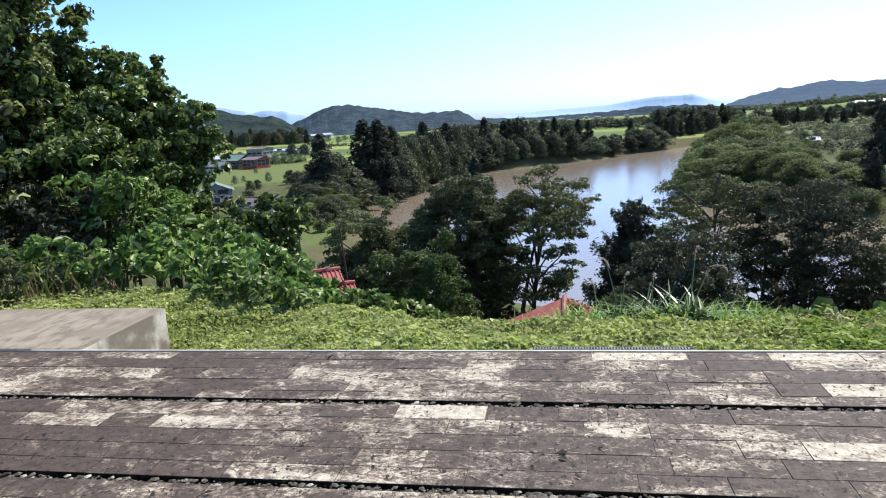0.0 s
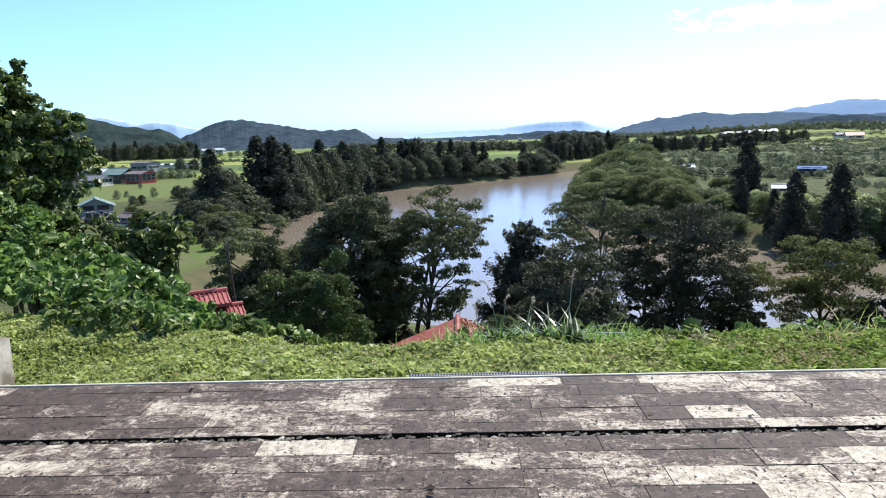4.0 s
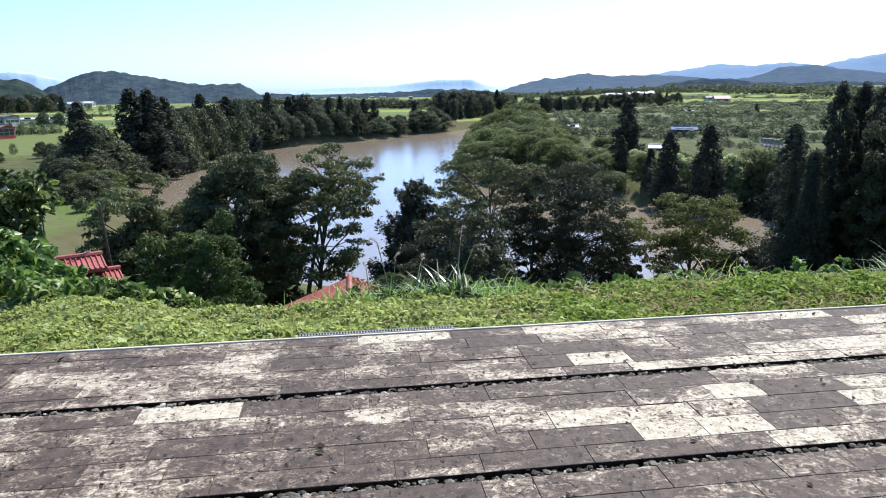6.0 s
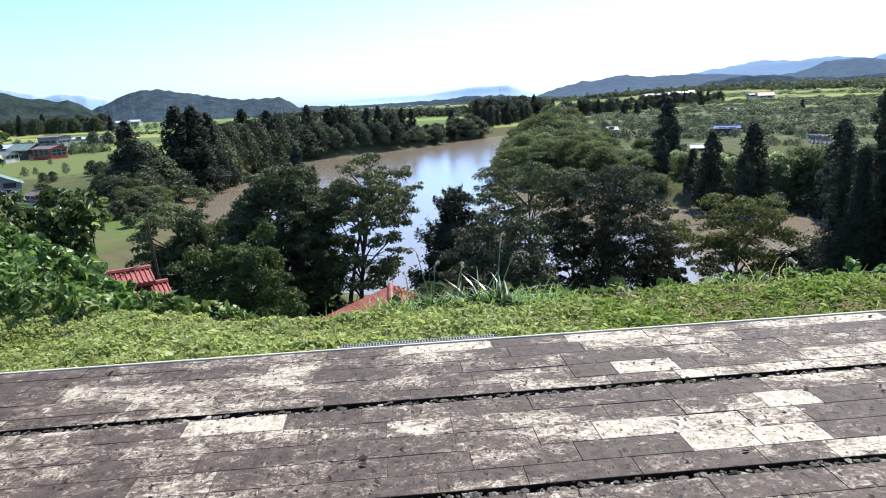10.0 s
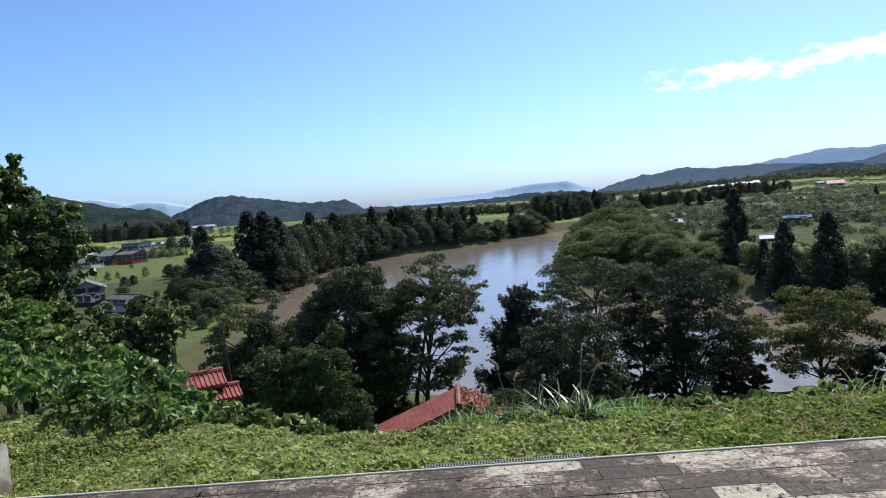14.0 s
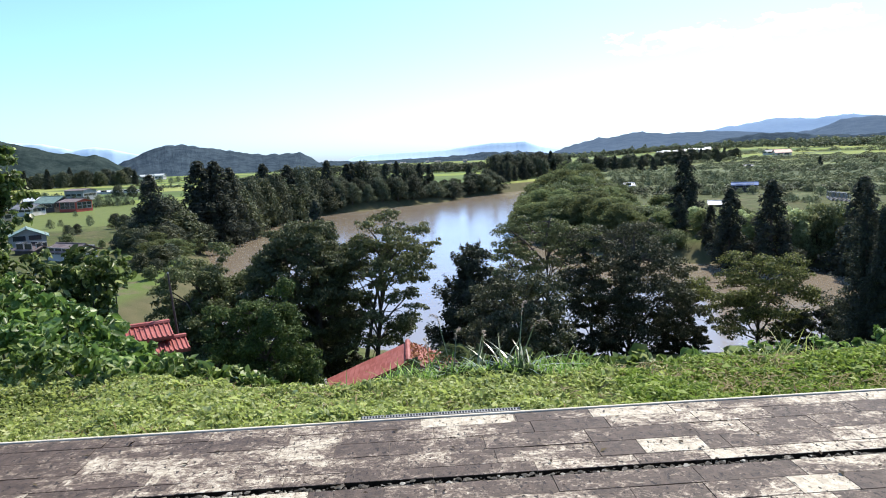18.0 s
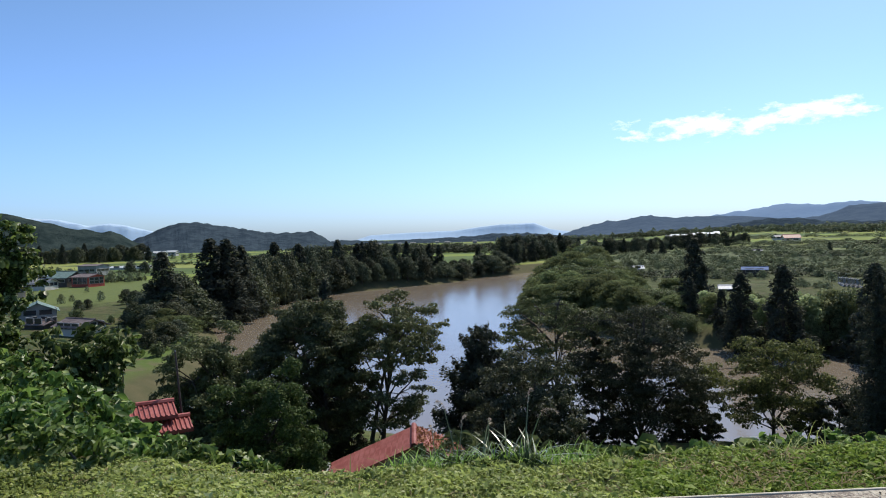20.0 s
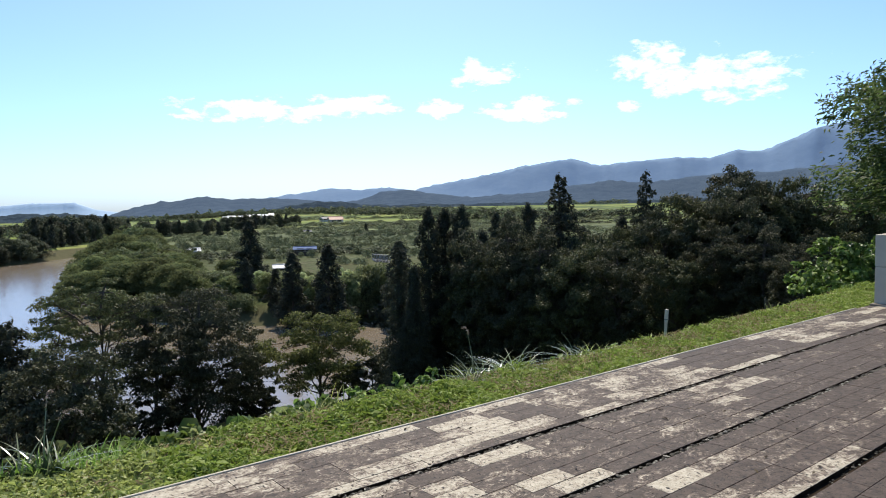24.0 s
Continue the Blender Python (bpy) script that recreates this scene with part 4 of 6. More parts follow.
for k, (az, el, d) in enumerate([(46.6, -2.0, 34), (50.0, -2.6, 33), (56.6, -0.4, 36), (59.0, 1.5, 37), (61.2, 2.3, 38), (64.4, 2.6, 38), (62.6, 1.9, 36), (66.4, 1.3, 38), (60.4, -1.8, 33), (68.6, -0.6, 40), (63.8, -2.0, 32), (54.0, -1.6, 35), (53.2, -3.4, 32), (57.4, -3.4, 32), (67.4, -2.2, 31), (41.2, -3.0, 36), (66.0, -3.4, 30), (72.0, 2.0, 44), (67.6, 0.8, 40), (69.8, 0.9, 40)]):
    src = (mix_a, mix_b)[k % 2]
    plant(src, *spot(az, d), 70 * k, tall(az, d, el) / (13, 12)[k % 2], 0.85 + 0.12 * math.sin(k * 2.1))

# trees on the far left bank
far_a = lumpy_tree("far_tree", "dark rounded tree in the far riverside wood", 12.0, 10.0, 51, 0.5, 4600, LEAF_FAR, "far bank trees")
stand(far_a, *spot(-3.4, 221), None, 0, 1.0)
far_b = cedar_column("far_conifer", "dark pointed cedar in the far riverside wood", 15.0, 7.4, 52, 0.5, 8000, group="far bank conifers", power=0.62, lobes=80)
stand(far_b, *spot(-19.8, 122), None, 0, tall(-19.8, 122, -0.5) / 15, 1.7)
bank_pale = lumpy_tree("far_tree", "olive rounded tree in the far riverside wood", 9.0, 8.6, 53, 0.5, 4600, LEAF_SLOPE, "far bank trees")
stand(bank_pale, *spot(-12.8, 168), None, 0, tall(-12.8, 168, -1.3) / 9, 1.0)
LEFT_BANK = [  # azimuth, distance, elevation of the top, conifer or not
    (-17.9, 124, -3.4, 0), (-18.2, 120, -4.6, 0), (-16.6, 126, -4.2, 0), (-16.2, 140, 0.1, 1), (-15.0, 141, 0.05, 1), (-13.9, 146, -0.5, 1), (-15.2, 146, -1.2, 0), (-13.6, 158, -1.0, 0), (-12.4, 165, -1.0, 0), (-11.4, 172, -1.1, 0),
    (-10.4, 178, -0.6, 1), (-11.3, 186, -0.3, 1), (-9.4, 190, -0.5, 1), (-8.6, 192, -0.2, 1), (-10.6, 182, -1.8, 0), (-9.2, 188, -1.7, 0), (-7.6, 200, -0.35, 1), (-7.0, 206, -1.2, 0), (-6.2, 207, -0.25, 1), (-5.2, 211, -1.3, 0),
    (-4.6, 219, -0.6, 1), (-4.2, 224, -0.5, 1), (-2.3, 226, -1.0, 0), (-1.4, 231, -0.7, 1), (-0.5, 233, -0.55, 1), (0.4, 236, -0.7, 0), (1.4, 242, -0.8, 1), (2.2, 245, -0.9, 1), (3.4, 254, -1.9, 0), (4.2, 262, -1.8, 0),
    (5.5, 268, -1.1, 1), (6.4, 275, -1.9, 0), (7.4, 280, -1.8, 0), (-19.8, 122, -3.4, 0), (-20.9, 130, -3.6, 0), (-18.7, 128, -2.0, 0), (-13.0, 150, -2.6, 0), (-8.0, 196, -2.0, 0), (2.8, 250, -2.1, 0), (-6.2, 204, -2.1, 0)]
for k, (az, d, el, con) in enumerate(LEFT_BANK):
    con = con and (az < -13.5 or k % 3 != 1)
    h = tall(az, d, el + 0.3 * con)
    src, base = (far_b, 15) if con else ((bank_pale, 9) if k % 3 == 0 else (far_a, 12))
    plant(src, *spot(az, d), 53 * k, h / base, (1.5 + 0.3 * math.sin(k * 2.3)) if con else min(1.8, max(0.75, 10 / h)))
for k, (az, d, el, con) in enumerate(LEFT_BANK):
    if d > 140:
        h = tall(az + 0.5, d + 11, el - 0.15 - 0.9 * con)
        plant(far_a, *spot(az + 0.5, d + 11), 29 * k, h / 12, 1.0)
BANK_AZ, BANK_D = [-14.5, -9.8, -5.2, -2.0, 0.9, 3.6, 5.5, 8.0, 9.5], [152, 185, 205, 214, 224, 234, 254, 270, 282]
for k in range(52):
    az = -13.5 + 0.42 * k
    d = float(np.interp(az, BANK_AZ, BANK_D)) + 5 + 2 * math.sin(k * 2.2)
    el = (-1.7 if az < 1.5 else -2.3 if az < 5.8 else -1.5) + 0.3 * math.sin(k * 1.7)
    plant(far_a, *spot(az, d), 41 * k, max(2.4, tall(az, d, el)) / 12, 1.15 if az < 1.5 else 1.7)
for k in range(30):
    az = -19.5 + 0.36 * k
    d = 127 + 4.3 * (az + 19.5) + 4 * math.sin(k * 2.2)
    if float(river_depth(*(np.array([c]) for c in spot(az, d)))[0]) < -2:
        plant(far_a, *spot(az, d), 41 * k, 0.3 + 0.12 * math.sin(k * 1.7), 1.5)
# far woods past the bend
for k in range(84):
    az = 7.6 + 0.225 * k + 0.15 * math.sin(k * 5.1)
    d = 292 + 1.9 * k + 40 * ((k * 0.618) % 1)
    el = (-0.1 if az < 13 else -0.6 + 0.3 * smooth(np.array((az - 19) / 4.0))) + 0.3 * math.sin(k * 2.3) - 0.25 * ((k * 0.37) % 1)
    con = k % 4 == 0
    h = max(5.0, tall(az, d, float(el)))
    plant(far_b if con else far_a, *spot(az, d), 37 * k, h / (15 if con else 12), 1.25)
for k in range(34):
    az = 8.2 + 0.33 * k + 0.2 * math.sin(k * 5.1)
    d = 292 + 5 * k + 22 * math.sin(k * 1.9)
    el = -0.75 + 0.35 * math.sin(k * 1.3) - 0.004 * k
    h = max(5.0, tall(az, d, el))
    con = k % 3 == 0 or az < 12
    plant(far_b if con else far_a, *spot(az, d), 37 * k, h / (15 if con else 12), 1.1)

# the wooded point inside the bend
wil_a = lumpy_tree("willow_thicket", "rounded grey-green riverside thicket", 9.0, 10.0, 61, 0.45, 5200, LEAF_WILLOW, "riverside thickets")
stand(wil_a, *spot(14.2, 196), None, 0, tall(14.2, 196, -0.85) / 9, 1.0)
wil_b = broad_tree("willow_tree", "spreading yellow-green willow in the riverside wood", 10.0, 9.5, 65, 0.42, 6500, LEAF_POINT, 44, 0.05, group="riverside thickets", flat=0.6)
stand(wil_b, *spot(12.8, 190), None, 0, tall(12.8, 190, -1.3) / 10, 1.0)
pale_a = lumpy_tree("willow_thicket", "sunlit yellow-green riverside thicket", 9.0, 10.0, 67, 0.45, 5200, LEAF_POINT, "riverside thickets", 0.8, 22)
stand(pale_a, *spot(15.2, 190), None, 0, tall(15.2, 190, -1.0) / 9, 1.0)
r = np.random.default_rng(62)
CROWN_AZ, CROWN_EL = [8.5, 9.3, 10.2, 11.5, 13, 14.5, 16, 18, 21], [-5.0, -4.2, -3.2, -2.0, -1.1, -0.9, -1.9, -3.4, -4.3]
for k in range(170):
    az, d = 8.9 + 9.6 * ((k * 0.618) % 1), 104 + 106 * ((k * 0.377 + 0.11) % 1)
    x, y = spot(az, d)
    if float(river_depth(np.array([x]), np.array([y]))[0]) > -1.5:
        continue
    h = tall(az, d, float(np.interp(az, CROWN_AZ, CROWN_EL))) * r.uniform(0.62, 1.0)
    h = min(h, 9.5 - 6.0 * smooth(np.array((180 - d) / 45.0)) * r.uniform(0.6, 1.0))
    src, tall_by = ((pale_a, 9), (pale_a, 9), (wil_a, 9), (wil_b, 10))[k % 4]
    h = max(2.0, float(h)) * (1.0, 1.0, 0.88, 1.06)[(k * 7) % 4]
    plant(src, x, y, 61 * k, h / tall_by, min(1.45, max(0.85, 7.6 / h)) * (0.85 + 0.3 * ((k * 0.29) % 1)))
for k in range(60):
    x, y = spot(15 + 7.5 * ((k * 0.618) % 1), 100 + 44 * ((k * 0.377) % 1))
    if float(river_depth(np.array([x]), np.array([y]))[0]) < -1.5:
        plant((wil_a, pale_a)[k % 2], x, y, 47 * k, r.uniform(0.2, 0.42), 1.5)
bamboo = lumpy_tree("bamboo_thicket", "pale grey-green feathery bamboo on the opposite bank", 8.0, 6.5, 64, 0.4, 3600, LEAF_BAMBOO, "bamboo thickets", 0.8, 24)
stand(bamboo, *spot(30.6, 96), None, 0, 0.9)
# willows and bamboo along the opposite bank, below the orchards
for k in range(64):
    az, d = 17.0 + 22.5 * ((k * 0.618) % 1), 0.0
    d = float(np.interp(az, [17, 20, 22, 25, 28, 31, 35, 40], [118, 108, 102, 94, 92, 92, 94, 100])) + 3 + 22 * ((k * 0.377) % 1) ** 1.3
    x, y = spot(az, d)
    el = float(np.interp(az, [17, 20, 23, 27, 31, 36, 40], [-4.2, -4.4, -4.3, -4.7, -4.2, -4.4, -4.4])) + r.uniform(-1.3, 0.1)
    h = max(2.6, tall(az, d, el))
    src, tall_by = ((wil_a, 9), (bamboo, 8), (pale_a, 9), (bamboo, 8), (bamboo, 8))[k % 5]
    plant(src, x, y, 61 * k, h / tall_by, min(1.25, max(0.75, 5.0 / h)))
for az, d, el in [(22.7, 118, -0.6), (26.0, 95, -3.3), (28.9, 93, -2.7), (34.8, 91, -2.6), (24.6, 100, -4.6), (22.3, 106, -3.6), (32.0, 330, -1.1), (19.3, 330, -0.9), (20.3, 340, -0.8), (22.3, 420, -0.3), (23.2, 430, -0.4), (24.2, 440, -0.35), (25.1, 430, -0.5), (42.9, 180, -0.4), (43.8, 160, -0.5)]:
    plant(far_b, *spot(az, d), az * 31, tall(az, d, el) / 15, 1.35 if d < 140 else 1.5)
# orchard rows and hedges on the east plain
orch = lumpy_tree("orchard_tree", "small round orchard tree", 4.0, 4.6, 71, 0.4, 700, LEAF_ORCHARD, "orchard trees")
stand(orch, *spot(17.9, 206))
for k in range(133):
    row, col = divmod(k, 19)
    az, d = 16.2 + 1.15 * col + 0.35 * math.sin(k * 3.1), 178 + 21 * row + 6 * math.sin(k * 1.7) + 14 * ((col * 0.37) % 1)
    plant(orch, *spot(az, d), 50 * k, 0.36 + 0.26 * math.sin(k * 2.1) ** 2, 1.3)


def hedgerow(label, material, seed, leaf=0.6, count=2600):
    """Forty metres of uneven field hedge with small trees in it."""
    r = np.random.default_rng(seed)
    root = thing("hedgerow", label, "hedge", "field hedgerows")
    v, f, clumps = [], [], []
    for k in range(26):
        x, y, h = -20 + 40 * (k + r.uniform(0, 1)) / 26, r.normal() * 1.2, r.uniform(0.5, 1.0) * (1.0 + 0.35 * math.sin(k * 0.9 + seed))
        tube(v, f, [(x, y, -0.5), (x, y, h * 1.8)], [0.12, 0.05], 5)
        clumps += [(x, y, h * 1.3, r.uniform(1.0, 1.8), h * 1.2), (x + r.normal(), y, h * 2.3, r.uniform(0.7, 1.3), h * 0.8)]
    area = sum(c[3] * (c[3] + c[4]) * 6.3 for c in clumps)
    p, n = crown_points(clumps, count / area, r, 0.6, 0.5)
    tagged(part("woody_base", mesh_from("woody_base", v, f, BARK), root), kind="stuff")
    part("foliage", quads_mesh("foliage", leaves(p, n, leaf, 0.7, 0.55, r=r), material), root)
    return root


hedge_dark = hedgerow("dark uneven hedge of small trees between fields", LEAF_FAR, 81)
hedge_pale = hedgerow("grey-green hedge between orchard fields", LEAF_ORCHARD, 82)
stand(hedge_dark, *spot(2.0, 520), None, -2, 1.6, 1.4)
stand(hedge_pale, *spot(24.0, 230), None, -24, 0.9)
for k in range(78):
    az, d = 15 + 38 * ((k * 0.618) % 1), 195 + 34 * (k % 9) + 10 * math.sin(k * 1.3) + (330 * ((k * 0.377) % 1) if k % 5 == 0 else 0)
    plant((hedge_dark if k % 6 == 0 else hedge_pale), *spot(az, d), -az - 3 + 5 * math.sin(k * 2.7), 0.22 + 0.0008 * d + 0.15 * ((k * 0.71) % 1), 2.0 + 0.001 * d)
for k in range(48):
    az, d = 9 + 43 * ((k * 0.618) % 1), 420 + 900 * ((k * 0.377 + 0.13) % 1)
    plant(hedge_dark if k % 5 < 2 else hedge_pale, *spot(az, d), -az + 6 * math.sin(k * 2.7), 0.7 + 0.0009 * d + 0.7 * ((k * 0.71) % 1), 1.5)
for k in range(20):
    az, d = -9 + 17 * ((k * 0.618) % 1), 430 + 420 * ((k * 0.377 + 0.13) % 1)
    plant(hedge_dark, *spot(az, d), -az + 6 * math.sin(k * 2.7), 1.3 + 0.6 * ((k * 0.71) % 1), 1.4)
for az, d, sc, turn in [(-25.4, 300, 0.7, 30), (-22.4, 248, 0.6, 30), (-22.0, 330, 0.5, 20), (-24.6, 400, 0.5, 20), (-18.6, 420, 0.7, 18), (-28.0, 430, 0.6, 25), (-20.0, 500, 0.6, 20), (-29.5, 270, 0.8, 30)]:
    plant(hedge_dark, *spot(az, d), turn, sc, 0.55)
meadow_bush = lumpy_tree("meadow_bush", "low round bush on the river meadow", 1.6, 2.2, 83, 0.22, 900, LEAF_WILLOW, "meadow bushes", lobes=14)
stand(meadow_bush, *spot(-20.4, 88))
for k in range(9):
    az, d = -31 + 16 * ((k * 0.618) % 1), 62 + 88 * ((k * 0.377 + 0.2) % 1)
    x, y = spot(az, d)
    if float(river_depth(np.array([x]), np.array([y]))[0]) < -2:
        plant(meadow_bush, x, y, 61 * k, 0.35 + 0.75 * ((k * 0.71) % 1) ** 2, 1.0 + 0.4 * math.sin(k))
for k, (az, d, sc) in enumerate([(-26.7, 172, 0.55), (-26.0, 176, 0.42), (-24.1, 172, 0.62), (-23.4, 246, 0.9), (-22.7, 250, 0.95), (-22.1, 244, 0.85), (-21.5, 250, 0.8), (-25.0, 205, 0.4), (-28.6, 188, 0.6), (-29.6, 176, 0.7), (-30.2, 150, 0.7)]):
    plant(orch, *spot(az, d), 61 * k, sc, 0.8)
for k in range(26):
    az, d = -29 + 24 * ((k * 0.618) % 1), 235 + 420 * ((k * 0.377 + 0.3) % 1)
    plant(orch, *spot(az, d), 47 * k, 0.7 + 0.6 * ((k * 0.71) % 1), 1.2)

for k in range(44):
    az, d = 23.5 + 14 * ((k * 0.618) % 1), 136 + 42 * ((k * 0.377 + 0.2) % 1)
    if abs(az - 27.0) > 1.3 and not 32 < az < 34.6:
        plant(orch, *spot(az, d), 47 * k, 0.22 + 0.22 * ((k * 0.71) % 1), 1.25)

# woods at the foot of the western hills
for k in range(26):
    az, d = -33 + 12.5 * (k + 0.5) / 26, 545 + 40 * ((k * 0.618) % 1)
    plant((far_a, far_b, bank_pale)[k % 3], *spot(az, d), 43 * k, (0.95, 0.8, 1.2)[k % 3] * (0.85 + 0.4 * ((k * 0.37) % 1)), 1.3)
# bushes at the foot of the village
for k, (az, d, sc) in enumerate([(-21.4, 116, 0.40), (-20.6, 113, 0.42), (-19.8, 112, 0.36), (-19.0, 114, 0.42), (-18.2, 117, 0.40), (-17.4, 121, 0.36), (-16.7, 127, 0.30), (-20.2, 120, 0.46), (-18.8, 122, 0.48), (-21.8, 124, 0.38), (-17.8, 127, 0.40), (-19.4, 106, 0.30), (-20.8, 107, 0.30), (-22.4, 118, 0.26), (-20.4, 100, 0.34), (-19.6, 97, 0.32), (-18.8, 99, 0.32), (-18.2, 104, 0.34), (-21.0, 95, 0.26), (-19.9, 92, 0.22)]):
    x, y = spot(az, d)
    if float(river_depth(np.array([x]), np.array([y]))[0]) < -0.8:
        plant((bank_pale, far_a, pale_a)[k % 3], x, y, 37 * k, sc * (1.0, 0.75, 1.0)[k % 3], 1.5)
for k, (az, d, sc) in enumerate([(-22.4, 160, 0.28), (-21.8, 152, 0.3), (-21.2, 138, 0.36), (-25.6, 150, 0.2), (-25.0, 154, 0.18), (-22.0, 300, 0.5), (-21.0, 305, 0.45), (-20.4, 126, 0.5), (-21.0, 121, 0.36), (-18.4, 118, 0.34), (-17.4, 120, 0.3)]):
    plant(far_a, *spot(az, d), 73 * k, sc, 1.25)

# ---------- terrace edge, lawn and slope plants ----------
# level concrete landing beyond the paving on the west
v, f = [], []
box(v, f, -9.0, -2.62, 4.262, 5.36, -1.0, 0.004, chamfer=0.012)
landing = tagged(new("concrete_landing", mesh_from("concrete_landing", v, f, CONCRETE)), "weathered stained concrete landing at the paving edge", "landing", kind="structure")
pier = thing("low_pier", "pale rendered low pier on the paving edge", "pier")
for name, z0, z1 in (("lower_block", -0.05, 0.60), ("upper_block", 0.604, 1.10)):
    part(name, box_mesh(name, PIER_GREY, 12.9, 13.45, 3.4, 4.17, z0, z1, chamfer=0.008), pier)
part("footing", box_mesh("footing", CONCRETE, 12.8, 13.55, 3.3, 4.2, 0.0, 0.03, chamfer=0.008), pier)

# marker post in the grass
post = thing("marker_post", "small pale painted marker post in the grass", "post", at=pose(9.6, 5.69, -0.26, 2, 4, 20))
part("post_body", box_mesh("post_body", PIER_GREY, -0.022, 0.022, -0.016, 0.016, -0.4, 0.20, chamfer=0.006), post)
part("head", box_mesh("head", PIER_GREY, -0.042, 0.042, -0.018, 0.018, 0.2, 0.39, chamfer=0.006), post)
part("band", box_mesh("band", STEEL, -0.045, 0.045, -0.021, 0.021, 0.235, 0.255, chamfer=0.003), post)

# kerb and slotted drain along the edge
v, f = [], []
box(v, f, -3.0, 12.4, 4.236, 4.256, -0.2, 0.004, chamfer=0.003)
tagged(new("edge_kerb", mesh_from("edge_kerb", v, f, KERB)), "thin pale concrete edging between paving and grass", "edging", kind="structure")
drain = thing("slot_drain", "galvanised slotted drain grating along the paving edge", "drain grating")
for yb in (4.262, 4.302):
    part("side_bar", box_mesh("side_bar", STEEL, 0.62, 1.6, yb, yb + 0.008, -0.03, 0.006, chamfer=0.002), drain)
tooth = box_mesh("tooth", STEEL, -0.004, 0.004, -0.016, 0.016, -0.02, 0.0, chamfer=0.001)
for k in range(54):
    part("tooth", tooth, drain).location = (0.63 + 0.0178 * k, 4.286, 0.005)


def lawn_points(n, r, x0, x1, lo, hi, crowd=0.0):
    x = r.uniform(x0, x1, n)
    lip = 5.15 + np.clip(-x * 0.42, 0, 1.4) + 0.15 * smooth(x / 2.0) + 0.5 * smooth((x - 10) / 8)
    y = lo + (lip + hi - lo) * r.random(n) ** (1 + crowd)
    keep = ~((x < -2.6) & (y < 5.4)) & ~((((x + 6.2) * 0.36) ** 2 + ((y - 7.2) * 0.75) ** 2 < 1.0) & (r.random(n) < 0.85))
    x, y = x[keep], y[keep]
    return np.stack([x, y, land(x, y)], 1)


r = np.random.default_rng(5)
p = np.concatenate([lawn_points(190000, r, -4.6, 5.5, 4.28, 0.6, 0.1), lawn_points(60000, r, 5.5, 17, 4.30, 0.6), lawn_points(16000, r, -12, -4.6, 5.4, 0.8)])
tuft = np.array([noise.noise(Vector((a * 1.7, b * 1.7, 0))) + 0.5 * noise.noise(Vector((a * 6, b * 6, 4))) for a, b, _ in p])
p[:, 2] += np.clip(0.065 + 0.075 * tuft, 0.01, 0.2) * r.uniform(0.3, 1.25, len(p))
face = np.tile([0.12, 0.1, 1.0], (len(p), 1)) + 0.3 * r.normal(size=(len(p), 3))
size = 0.034 * np.exp(0.3 * r.normal(size=len(p)))
mown = p[:, 0] + 1.2 * tuft > 2.6
lawn = leaves(p[~mown], face[~mown], size[~mown], 0.55, 0.62, r=r)
tagged(new("lawn", quads_mesh("lawn", lawn, LEAF_LAWN)), "low bright green creeping weeds and clover", "lawn", kind="stuff")
cut = leaves(p[mown], face[mown], size[mown] * 1.1, 0.4, 0.7, r=r)
tagged(new("mown_grass", quads_mesh("mown_grass", cut, LEAF_MOWN)), "short mown grass with dry brownish patches", "grass", kind="stuff")


def blades(roots, length, width, r, droop=0.6, segs=3):
    """Arching grass blades as strips of quads."""
    n = len(roots)
    a = r.uniform(0, 2 * math.pi, n)
    out = np.stack([np.cos(a), np.sin(a), np.zeros(n)], 1)
    side = np.stack([-np.sin(a), np.cos(a), np.zeros(n)], 1)
    ln = length * r.uniform(0.5, 1.25, n)[:, None]
    lean = droop * r.uniform(0.3, 1.3, n)[:, None]
    rows = []
    for k in range(segs + 1):
        t = k / segs
        c = roots + out * ln * lean * t * t * 0.9 + np.array([0, 0, 1.0]) * ln * (t - 0.45 * lean * t * t)
        w = width * (1 - t) ** 0.6 * 0.5 + 0.0006
        rows.append((c - side * w, c + side * w))
    return np.concatenate([np.stack([rows[k][0], rows[k][1], rows[k + 1][1], rows[k + 1][0]], 1) for k in range(segs)])


r = np.random.default_rng(6)
p = np.concatenate([lawn_points(2600, r, -3.5, 16, 4.9, 0.6), lawn_points(900, r, -3, 16, 4.36, 0.0, 1.0)])
tagged(new("grass_blades", quads_mesh("grass_blades", blades(p, 0.16, 0.008, r, 0.9), LEAF_LAWN)), "longer green grass blades standing on the bank", "grass", kind="stuff")
x = r.uniform(0.2, 15, 1100)
y = 5.3 + 0.5 * smooth((x - 10) / 8) + r.uniform(-0.05, 1.1, len(x))
p = np.stack([x, y, land(x, y)], 1)
tagged(new("tall_grass", quads_mesh("tall_grass", blades(p, 0.19, 0.012, r, 1.1), LEAF_LAWN)), "tall green grass along the brow of the slope", "grass", kind="stuff")
p = np.concatenate([lawn_points(1800, r, -2, 15, 4.35, 0.3), lawn_points(3600, r, 2.5, 13, 4.45, 0.1)])
p[:, 2] += 0.07
tagged(new("dry_clippings", quads_mesh("dry_clippings", leaves(p, np.tile([0, 0, 1.0], (len(p), 1)), 0.10, 0.10, 0.35, r=r), DRY_LEAF)), "scattered dry straw clippings in the grass", "clippings", kind="stuff")


